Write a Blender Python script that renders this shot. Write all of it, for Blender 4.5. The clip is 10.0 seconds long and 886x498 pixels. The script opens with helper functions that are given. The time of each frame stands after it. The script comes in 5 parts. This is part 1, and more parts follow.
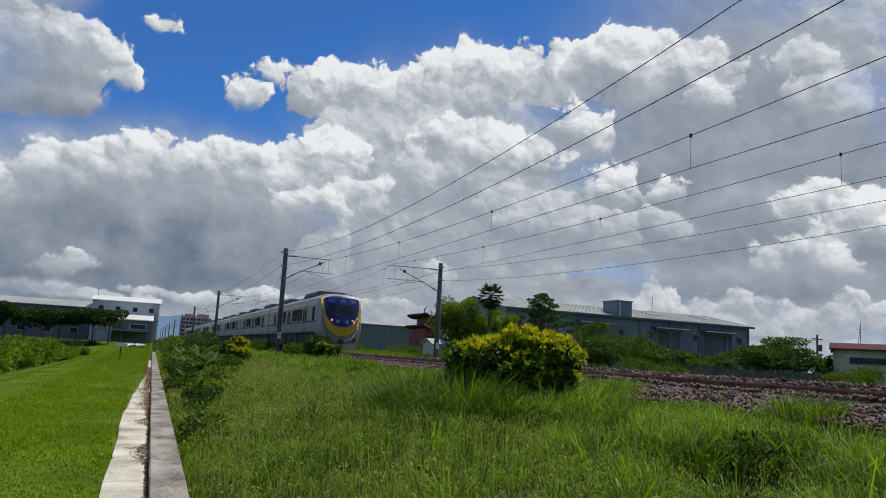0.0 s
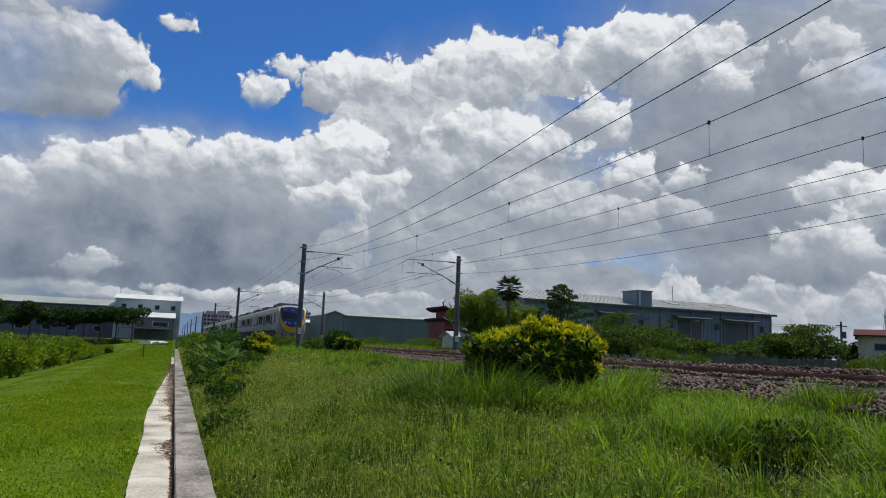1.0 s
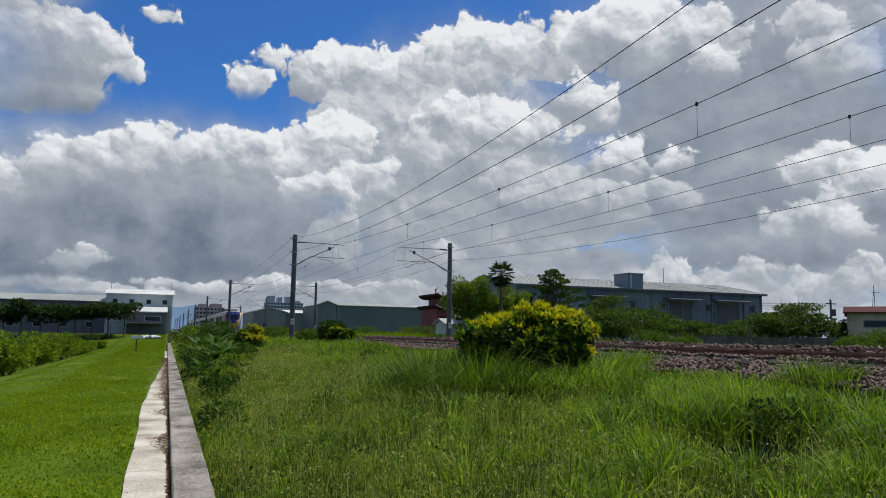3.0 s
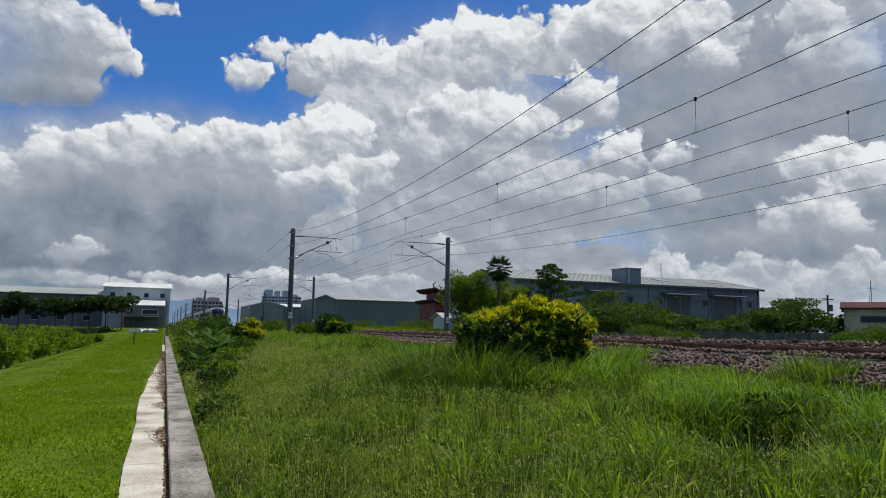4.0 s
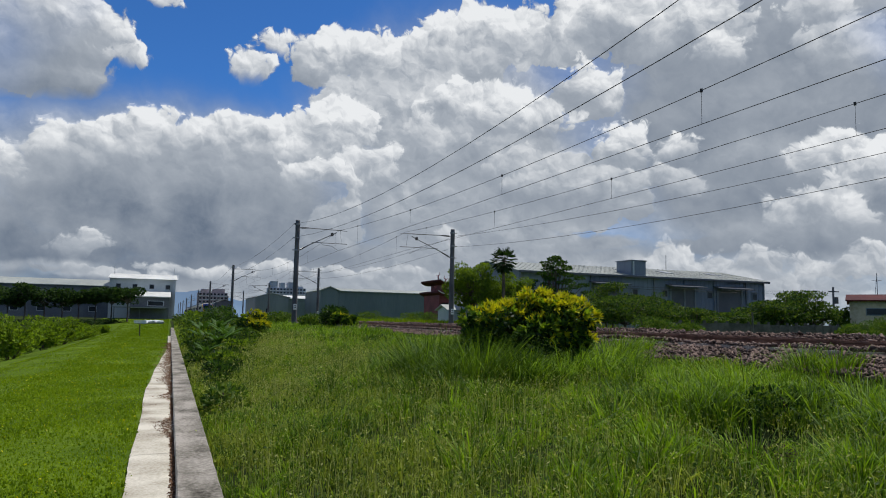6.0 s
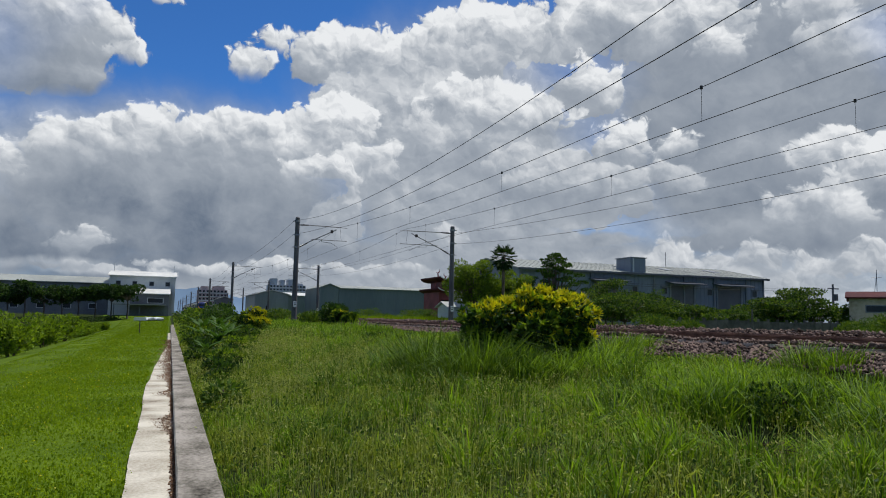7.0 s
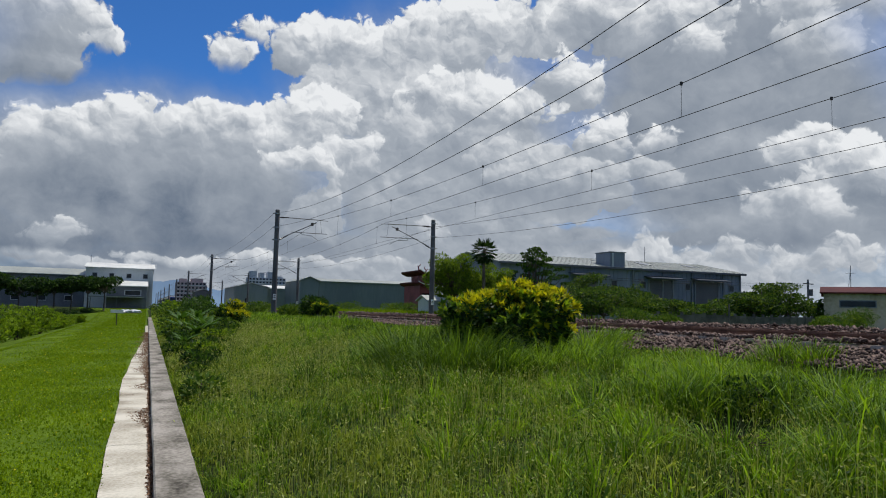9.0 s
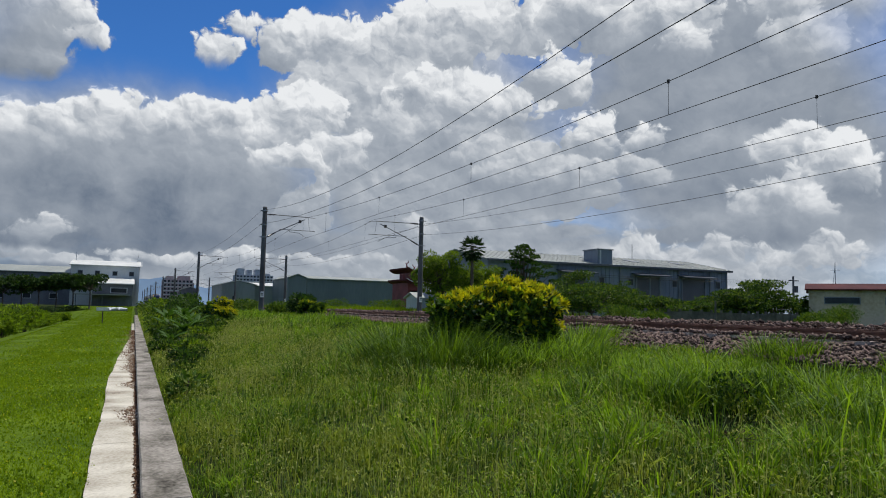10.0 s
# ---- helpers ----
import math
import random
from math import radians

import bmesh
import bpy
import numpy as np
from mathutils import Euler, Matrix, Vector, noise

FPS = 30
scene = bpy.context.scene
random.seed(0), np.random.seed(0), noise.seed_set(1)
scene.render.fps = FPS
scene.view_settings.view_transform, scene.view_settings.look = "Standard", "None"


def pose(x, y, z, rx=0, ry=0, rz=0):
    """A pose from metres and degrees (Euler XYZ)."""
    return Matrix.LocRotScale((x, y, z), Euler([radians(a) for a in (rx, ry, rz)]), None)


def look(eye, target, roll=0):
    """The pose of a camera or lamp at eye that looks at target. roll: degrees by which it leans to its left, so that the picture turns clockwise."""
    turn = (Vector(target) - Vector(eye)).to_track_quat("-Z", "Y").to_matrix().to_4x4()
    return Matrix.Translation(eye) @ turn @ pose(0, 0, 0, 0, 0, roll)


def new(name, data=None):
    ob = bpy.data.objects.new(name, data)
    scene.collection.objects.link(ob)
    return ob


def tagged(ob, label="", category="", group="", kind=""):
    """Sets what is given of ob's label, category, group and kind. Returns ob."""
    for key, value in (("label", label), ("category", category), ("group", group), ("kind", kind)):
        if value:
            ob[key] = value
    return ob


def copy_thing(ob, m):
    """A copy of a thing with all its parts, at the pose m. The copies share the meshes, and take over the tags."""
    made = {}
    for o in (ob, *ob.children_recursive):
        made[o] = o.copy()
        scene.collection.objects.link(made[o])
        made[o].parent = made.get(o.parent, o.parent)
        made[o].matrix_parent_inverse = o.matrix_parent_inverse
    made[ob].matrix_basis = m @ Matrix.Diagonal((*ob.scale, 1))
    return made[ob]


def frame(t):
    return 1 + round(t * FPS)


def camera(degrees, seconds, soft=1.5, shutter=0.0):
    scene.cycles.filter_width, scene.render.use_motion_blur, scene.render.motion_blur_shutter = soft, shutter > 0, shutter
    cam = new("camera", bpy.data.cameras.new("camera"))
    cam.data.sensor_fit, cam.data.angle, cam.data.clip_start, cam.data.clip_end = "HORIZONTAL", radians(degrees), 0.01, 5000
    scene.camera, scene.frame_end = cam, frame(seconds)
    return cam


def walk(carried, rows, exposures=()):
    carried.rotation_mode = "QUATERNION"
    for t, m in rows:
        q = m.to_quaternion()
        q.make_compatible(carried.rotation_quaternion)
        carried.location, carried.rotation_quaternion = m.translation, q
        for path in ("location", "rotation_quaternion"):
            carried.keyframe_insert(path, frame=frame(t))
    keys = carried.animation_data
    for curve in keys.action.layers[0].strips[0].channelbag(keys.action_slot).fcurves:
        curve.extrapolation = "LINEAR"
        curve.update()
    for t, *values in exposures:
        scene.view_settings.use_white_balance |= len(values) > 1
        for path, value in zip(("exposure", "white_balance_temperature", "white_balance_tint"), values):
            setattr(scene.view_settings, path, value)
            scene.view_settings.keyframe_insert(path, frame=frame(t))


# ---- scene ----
EYE = 1.6            # the lens over the mown crest
RAIL = 1.40          # top of the rails
NEAR, FAR = 11.3, 15.6   # centre lines of the two tracks
SPAN = 48.4          # between the masts

cam = camera(63, 10.0, soft=1.0)
PATH = [
    (0.0, pose(0, 0, EYE, 98.39, -3.11, -22.36)),
    (0.5, pose(0, 0, EYE, 98.06, -2.99, -21.02)),
    (1.0, pose(0, 0, EYE, 97.76, -2.26, -20.82)),
    (1.5, pose(0, 0, EYE, 97.48, -1.64, -20.82)),
    (2.0, pose(0, 0, EYE, 97.23, -1.13, -20.98)),
    (2.5, pose(0, 0, EYE, 97.00, -0.89, -21.21)),
    (4.0, pose(0, 0, EYE, 96.33, -1.01, -21.52)),
    (4.5, pose(0, 0, EYE, 96.13, -1.05, -21.55)),
    (5.0, pose(0, 0, EYE, 96.01, -1.09, -21.40)),
    (5.5, pose(0, 0, EYE, 95.84, -1.11, -21.20)),
    (7.0, pose(0, 0, EYE, 95.45, -1.11, -21.18)),
    (7.5, pose(0, 0, EYE, 95.37, -1.12, -21.47)),
    (8.0, pose(0, 0, EYE, 95.25, -1.04, -21.81)),
    (8.5, pose(0, 0, EYE, 95.12, -1.18, -22.17)),
    (9.0, pose(0, 0, EYE, 94.97, -1.30, -22.73)),
    (9.5, pose(0, 0, EYE, 94.88, -1.24, -23.24)),
    (10.0, pose(0, 0, EYE, 94.77, -1.20, -23.66)),
]
walk(cam, PATH)
scene.view_settings.exposure = 0.0

# ---------------------------------------------------------------- sky and sun
SUN_AZ, SUN_EL = 70.0, 63.0      # degrees clockwise from the line of the track, and up


def sky():
    world = bpy.data.worlds.new("sky")
    scene.world = world
    world.use_nodes = True
    nt = world.node_tree
    nt.nodes.clear()

    def node(kind, inputs=None, operation=None, dimensions=None):
        n = nt.nodes.new(kind)
        if operation:
            n.operation = operation
        if dimensions and kind == "ShaderNodeTexNoise":
            n.noise_dimensions = dimensions
        if dimensions and kind == "ShaderNodeTexVoronoi":
            n.voronoi_dimensions, n.feature = dimensions, "SMOOTH_F1"
        for i, w in (inputs or {}).items():
            if isinstance(w, bpy.types.NodeSocket):
                nt.links.new(w, n.inputs[i])
            else:
                n.inputs[i].default_value = w
        return n

    def calc(op, a, b=0.0, c=0.0):
        return node("ShaderNodeMath", operation=op, inputs={0: a, 1: b, 2: c}).outputs[0]

    def mixed(kind, fac, a, b):
        n = nt.nodes.new("ShaderNodeMix")
        n.data_type = kind
        first, last = (6, 2) if kind == "RGBA" else (2, 0)
        for i, w in ((0, fac), (first, a), (first + 1, b)):
            nt.links.new(w, n.inputs[i])
        return n.outputs[last]

    def smooth(x, lo, hi):
        n = node("ShaderNodeMapRange", inputs={0: x, 1: lo, 2: hi, 3: 0.0, 4: 1.0})
        n.interpolation_type = "SMOOTHSTEP"
        return n.outputs[0]

    way = node("ShaderNodeTexCoord").outputs["Generated"]
    sep = node("ShaderNodeSeparateXYZ", inputs={0: way}).outputs
    az = calc("MULTIPLY", calc("ARCTAN2", sep[0], sep[1]), 57.2958)
    el = calc("MULTIPLY", calc("ARCSINE", sep[2]), 57.2958)
    flat = node("ShaderNodeCombineXYZ", inputs={0: az, 1: el}).outputs[0]

    def shaken(p, scale, amount, detail=3.0):
        n = node("ShaderNodeTexNoise", dimensions="2D", inputs={"Vector": p, "Scale": scale, "Detail": detail, "Roughness": 0.55}).outputs["Color"]
        h = node("ShaderNodeVectorMath", operation="SUBTRACT", inputs={0: n, 1: (0.5, 0.5, 0.5)}).outputs[0]
        return node("ShaderNodeVectorMath", operation="MULTIPLY_ADD", inputs={0: h, 1: (amount, amount * 0.8, 0), 2: p}).outputs[0]

    # the surface of a heaped cloud: rounded billows at four sizes, in degrees
    warped = shaken(flat, 0.25, 1.6)
    torn = shaken(warped, 1.1, 1.0, 5.0)

    here = relief = None
    for scale, amp, depth in ((0.42, 0.75, 0.60), (0.95, 0.42, 0.40), (2.1, 0.20, 0.20), (4.6, 0.09, 0.07)):
        v = node("ShaderNodeTexVoronoi", dimensions="2D", inputs={"Vector": torn, "Scale": scale, "Smoothness": 0.35}).outputs["Distance"]
        sunward = node("ShaderNodeVectorMath", operation="ADD", inputs={0: torn, 1: (0.10 / scale, 0.24 / scale, 0)}).outputs[0]
        w = node("ShaderNodeTexVoronoi", dimensions="2D", inputs={"Vector": sunward, "Scale": scale, "Smoothness": 0.35}).outputs["Distance"]
        bump, rise = calc("MULTIPLY_ADD", v, -1.9 * amp, 0.75 * amp), calc("MULTIPLY", calc("SUBTRACT", w, v), depth)
        here = bump if here is None else calc("ADD", here, bump)
        relief = rise if relief is None else calc("ADD", relief, rise)
    soft = node("ShaderNodeTexNoise", dimensions="2D", inputs={"Vector": warped, "Scale": 0.28, "Detail": 7.0, "Roughness": 0.58}).outputs["Fac"]
    mottle = calc("SUBTRACT", soft, 0.5)

    # heaps of cloud from the farthest to the nearest: azimuth, elevation, half sizes in degrees, tone of the crest and of the underside
    veils = [(49.2, 14.2, 22.6, 17.7, 0.38, 0.25), (0.3, 8.6, 20.0, 7.9, 0.60, 0.34), (22.1, 2.5, 49.5, 6.2, 0.60, 0.48), (22.8, 11.0, 14.7, 13.1, 0.60, 0.44), (-15.0, 5.0, 12.4, 6.8, 0.60, 0.45)]
    high_left = [(-10.4, 18.6, 6.4, 3.8, 0.62, 0.22), (-6.6, 19.9, 3.8, 2.3, 0.88, 0.38), (-3.8, 18.8, 1.6, 1.2, 0.90, 0.50), (-9.5, 15.8, 5.1, 1.6, 0.36, 0.14), (-6.3, 16.3, 2.2, 1.5, 0.50, 0.20), (-1.0, 22.7, 1.2, 0.8, 0.90, 0.63), (-4.9, 20.0, 1.9, 1.4, 0.90, 0.48)]
    tower = [(17.2, 16.6, 6.8, 3.7, 0.82, 0.50), (5.5, 18.9, 1.7, 1.6, 0.97, 0.54), (7.3, 20.5, 1.5, 1.0, 0.97, 0.68), (11.4, 20.0, 3.4, 2.5, 1.00, 0.50), (14.4, 19.9, 1.9, 2.2, 0.92, 0.48), (17.4, 19.6, 2.7, 3.0, 0.96, 0.50), (20.1, 21.1, 2.7, 2.6, 1.00, 0.58), (23.3, 21.2, 3.9, 3.4, 1.00, 0.50), (27.5, 22.1, 4.0, 2.7, 1.00, 0.50)]
    tower_east = [(31.6, 22.4, 3.6, 2.7, 0.98, 0.48), (35.8, 22.7, 4.6, 3.3, 0.96, 0.43), (40.3, 21.4, 4.6, 3.4, 0.84, 0.33), (42.3, 19.4, 2.2, 2.0, 0.80, 0.30)]
    bank = [(-11.2, 9.8, 2.3, 2.0, 0.92, 0.48), (-7.0, 11.1, 3.1, 2.3, 0.90, 0.48), (-4.0, 12.2, 3.2, 2.1, 0.95, 0.54), (-1.2, 13.3, 2.6, 2.1, 1.00, 0.54), (2.1, 13.0, 3.3, 2.3, 0.95, 0.48), (5.5, 13.2, 3.4, 2.4, 0.95, 0.48), (8.9, 13.4, 3.3, 2.5, 0.95, 0.52), (12.8, 14.1, 3.3, 3.2, 1.00, 0.48), (14.9, 11.7, 2.8, 2.7, 0.86, 0.48)]
    bank_base = [(1.2, 7.2, 15.7, 5.0, 0.34, 0.00), (-6.2, 4.5, 10.6, 3.2, 0.30, 0.08), (9.5, 6.8, 7.3, 3.9, 0.36, 0.16), (11.1, 11.0, 3.4, 1.3, 0.84, 0.46), (-5.7, 4.8, 2.1, 1.0, 0.66, 0.36), (12.6, 7.6, 2.6, 2.7, 0.56, 0.40)]
    middle = [(20.2, 14.7, 2.8, 2.7, 0.86, 0.50), (39.1, 16.0, 8.3, 3.3, 0.30, 0.24), (44.0, 14.6, 7.8, 3.0, 0.36, 0.26), (23.2, 16.5, 3.8, 2.7, 1.00, 0.40), (26.6, 16.2, 3.3, 2.3, 1.00, 0.38), (29.3, 15.3, 2.6, 1.9, 0.96, 0.36), (23.3, 11.9, 3.4, 1.6, 0.42, 0.36), (32.5, 17.8, 3.0, 2.3, 0.97, 0.36), (29.1, 11.5, 5.3, 2.2, 0.66, 0.34)]
    middle_east = [(34.9, 13.1, 2.8, 2.5, 1.00, 0.34), (39.5, 12.8, 1.9, 1.3, 0.92, 0.36), (38.0, 10.6, 2.9, 1.6, 0.70, 0.32), (31.4, 9.7, 6.6, 2.6, 0.62, 0.30)]
    east = [(50.5, 19.3, 3.2, 2.6, 0.74, 0.42), (48.7, 21.8, 2.3, 1.5, 0.74, 0.44), (45.1, 12.1, 5.7, 2.4, 0.42, 0.30), (49.9, 12.1, 2.8, 2.3, 0.88, 0.58), (52.5, 10.4, 3.0, 2.7, 0.92, 0.55), (46.8, 8.3, 2.4, 1.5, 0.78, 0.48), (49.7, 8.2, 3.2, 2.0, 0.74, 0.46)]
    shade = [(45.3, 6.1, 12.3, 1.2, 0.36, 0.26), (31.4, 6.2, 8.2, 1.2, 0.46, 0.38)]
    low = [(38.6, 4.9, 2.8, 1.5, 0.70, 0.54), (41.9, 4.2, 2.4, 1.3, 0.70, 0.55), (45.1, 4.4, 2.6, 1.4, 0.68, 0.48), (48.3, 4.0, 2.6, 1.5, 0.72, 0.52), (51.5, 4.2, 2.4, 1.7, 0.70, 0.48), (22.0, 6.6, 1.9, 1.2, 0.68, 0.52)]
    low_west = [(2.2, 3.4, 4.4, 0.6, 0.70, 0.50), (7.9, 3.5, 3.4, 0.7, 0.70, 0.50), (-3.6, 2.8, 4.4, 0.5, 0.66, 0.50), (-8.2, 3.2, 5.1, 0.5, 0.50, 0.40), (13.6, 3.5, 3.5, 0.6, 0.68, 0.48), (18.2, 3.8, 3.6, 0.6, 0.68, 0.48)]
    tone = cover = None
    for heap in (veils, high_left, tower, tower_east, bank, bank_base, middle, middle_east, east, shade, low, low_west):
        hazy = heap is veils or heap is shade
        for a, e, ra, re, top, low in heap:
            m = nt.nodes.new("ShaderNodeMapping")
            m.vector_type = "TEXTURE"
            nt.links.new(warped, m.inputs[0])
            m.inputs[1].default_value, m.inputs[3].default_value = (a, e, 0), (ra, re, 1)
            u = m.outputs[0]
            far = node("ShaderNodeVectorMath", operation="LENGTH", inputs={0: u}).outputs["Value"]
            grey = top < 0.55
            size = math.sqrt(ra * re)
            edge = calc("MULTIPLY_ADD", here, -(0.35 if grey or hazy else 0.95) / size, far)
            edge = calc("MULTIPLY_ADD", mottle, -1.0 / size, edge)
            rim = 0.5 if hazy else 0.7 if grey else min(0.30, 0.34 / size)
            solid = smooth(edge, 1.0 + rim * 0.4, 1.0 - rim)
            up = node("ShaderNodeVectorMath", operation="DOT_PRODUCT", inputs={0: u, 1: (0.22, 0.97, 0)}).outputs["Value"]
            up = calc("MULTIPLY_ADD", mottle, 1.1, up)
            shown = solid if hazy or grey else calc("MULTIPLY", solid, smooth(up, -0.95, -0.15))
            lit = node("ShaderNodeMapRange", inputs={0: up, 1: -0.55, 2: 0.75, 3: low, 4: top})
            lit.interpolation_type = "SMOOTHSTEP"
            if tone is None:
                tone, cover = lit.outputs[0], solid
            else:
                tone = mixed("FLOAT", shown, tone, lit.outputs[0])
                cover = calc("MAXIMUM", cover, solid if re > 2.0 else shown)
    # elsewhere round the sky, broken cloud of the same kind
    wide = node("ShaderNodeTexNoise", dimensions="3D", inputs={"Vector": way, "Scale": 3.0, "Detail": 4.0}).outputs["Fac"]
    beyond = smooth(node("ShaderNodeVectorMath", operation="LENGTH", inputs={0: node("ShaderNodeVectorMath", operation="MULTIPLY_ADD",
                    inputs={0: flat, 1: (1 / 36, 1 / 24, 0), 2: (-22 / 36, -8 / 24, 0)}).outputs[0]}).outputs["Value"], 0.9, 1.15)
    cover = mixed("FLOAT", beyond, cover, smooth(wide, 0.46, 0.58))
    tone = mixed("FLOAT", beyond, tone, calc("MULTIPLY_ADD", wide, -0.9, 1.1))
    # the relief shows most where the sun strikes, least in the grey undersides
    keen = node("ShaderNodeMapRange", inputs={0: tone, 1: 0.3, 2: 0.85, 3: 0.12, 4: 1.0}).outputs[0]
    tone = calc("ADD", tone, calc("MULTIPLY", relief, keen))
    tone = calc("MULTIPLY_ADD", mottle, 0.26, tone)
    ramp = node("ShaderNodeValToRGB", inputs={0: tone})
    ramp.color_ramp.elements[0].position, ramp.color_ramp.elements[0].color = 0.0, (0.130, 0.170, 0.235, 1)
    ramp.color_ramp.elements[1].position, ramp.color_ramp.elements[1].color = 1.0, (0.82, 0.84, 0.86, 1)
    e = ramp.color_ramp.elements.new(0.5)
    e.color = (0.375, 0.415, 0.47, 1)

    air = node("ShaderNodeTexSky")
    air.sky_type, air.sun_disc = "NISHITA", False
    air.sun_elevation, air.sun_rotation = radians(SUN_EL), radians(SUN_AZ)
    air.altitude, air.air_density, air.dust_density, air.ozone_density = 20.0, 0.8, 0.0, 6.0
    blue = node("ShaderNodeVectorMath", operation="SCALE", inputs={0: air.outputs[0], "Scale": 0.106}).outputs[0]
    blue = node("ShaderNodeVectorMath", operation="MULTIPLY", inputs={0: blue, 1: (0.38, 0.74, 1.08)}).outputs[0]
    col = mixed("RGBA", cover, blue, ramp.outputs[0])
    out = node("ShaderNodeBackground", inputs={0: col, 1: 1.0})
    nt.links.new(out.outputs[0], node("ShaderNodeOutputWorld").inputs[0])


sky()
sun_data = bpy.data.lights.new("sun", "SUN")
sun_data.energy, sun_data.angle, sun_data.color = 4.4, radians(0.6), (1.0, 0.95, 0.87)
sun = new("sun", sun_data)
_a, _e = radians(SUN_AZ), radians(SUN_EL)
sun.matrix_world = look((math.sin(_a) * math.cos(_e) * 300, math.cos(_a) * math.cos(_e) * 300, math.sin(_e) * 300), (0, 0, 0))


# ---------------------------------------------------------------- materials
def material(name, dark, light, rough=0.7, scale=4.0, bump=0.0, metal=0.0, fine=40.0, leaf=0.0, island=0.0, stretch=(1, 1, 1), spec=0.5, stain=None):
    """Two tones mixed by a coarse and a fine noise; leaf lets light through; island varies piece by piece."""
    m = bpy.data.materials.new(name)
    m.use_nodes = True
    nt = m.node_tree
    b = nt.nodes["Principled BSDF"]
    tc = nt.nodes.new("ShaderNodeTexCoord")
    mp = nt.nodes.new("ShaderNodeMapping")
    mp.inputs["Scale"].default_value = stretch
    nt.links.new(tc.outputs["Object"], mp.inputs[0])
    big, small = nt.nodes.new("ShaderNodeTexNoise"), nt.nodes.new("ShaderNodeTexNoise")
    for n, s in ((big, scale), (small, fine)):
        n.inputs["Scale"].default_value, n.inputs["Detail"].default_value = s, 5.0
        nt.links.new(mp.outputs[0], n.inputs["Vector"])
    add = nt.nodes.new("ShaderNodeMath")
    add.operation = "MULTIPLY_ADD"
    add.inputs[1].default_value = 0.45
    nt.links.new(small.outputs["Fac"], add.inputs[0])
    nt.links.new(big.outputs["Fac"], add.inputs[2])
    fac = add.outputs[0]
    if island:
        geo = nt.nodes.new("ShaderNodeNewGeometry")
        isl = nt.nodes.new("ShaderNodeMath")
        isl.operation = "MULTIPLY_ADD"
        isl.inputs[1].default_value = island
        nt.links.new(geo.outputs["Random Per Island"], isl.inputs[0])
        nt.links.new(fac, isl.inputs[2])
        fac = isl.outputs[0]
    ramp = nt.nodes.new("ShaderNodeValToRGB")
    squeeze = nt.nodes.new("ShaderNodeMath")
    squeeze.operation = "MULTIPLY"
    squeeze.inputs[1].default_value = 1 / (1 + island)
    nt.links.new(fac, squeeze.inputs[0])
    fac = squeeze.outputs[0]
    lo, hi = (0.58 + 0.12 * island) / (1 + island), (0.86 + 0.85 * island) / (1 + island)
    ramp.color_ramp.elements[0].position, ramp.color_ramp.elements[0].color = lo, (*dark, 1)
    ramp.color_ramp.elements[1].position, ramp.color_ramp.elements[1].color = hi, (*light, 1)
    if stain:
        e = ramp.color_ramp.elements.new(lo - 0.02)
        e.color = (*dark, 1)
        ramp.color_ramp.elements[0].position, ramp.color_ramp.elements[0].color = lo - 0.10, (*stain, 1)
        ramp.color_ramp.elements[1].position = lo + 0.03
    nt.links.new(fac, ramp.inputs[0])
    nt.links.new(ramp.outputs[0], b.inputs["Base Color"])
    b.inputs["Roughness"].default_value, b.inputs["Metallic"].default_value = rough, metal
    b.inputs["Specular IOR Level"].default_value = spec
    if bump:
        bp = nt.nodes.new("ShaderNodeBump")
        bp.inputs["Strength"].default_value, bp.inputs["Distance"].default_value = bump, 0.02
        nt.links.new(fac, bp.inputs["Height"])
        nt.links.new(bp.outputs[0], b.inputs["Normal"])
    if leaf:
        tr = nt.nodes.new("ShaderNodeBsdfTranslucent")
        warm = nt.nodes.new("ShaderNodeMix")
        warm.data_type, warm.blend_type = "RGBA", "MULTIPLY"
        warm.inputs[0].default_value = 1.0
        warm.inputs[7].default_value = (1.35, 1.35, 0.6, 1)
        nt.links.new(ramp.outputs[0], warm.inputs[6])
        nt.links.new(warm.outputs[2], tr.inputs[0])
        mix = nt.nodes.new("ShaderNodeMixShader")
        mix.inputs[0].default_value = leaf
        nt.links.new(b.outputs[0], mix.inputs[1])
        nt.links.new(tr.outputs[0], mix.inputs[2])
        nt.links.new(mix.outputs[0], nt.nodes["Material Output"].inputs[0])
    return m


def glow(name, colour, strength):
    m = bpy.data.materials.new(name)
    m.use_nodes = True
    b = m.node_tree.nodes["Principled BSDF"]
    b.inputs["Base Color"].default_value = (*colour, 1)
    b.inputs["Emission Color"].default_value = (*colour, 1)
    b.inputs["Emission Strength"].default_value = strength
    return m


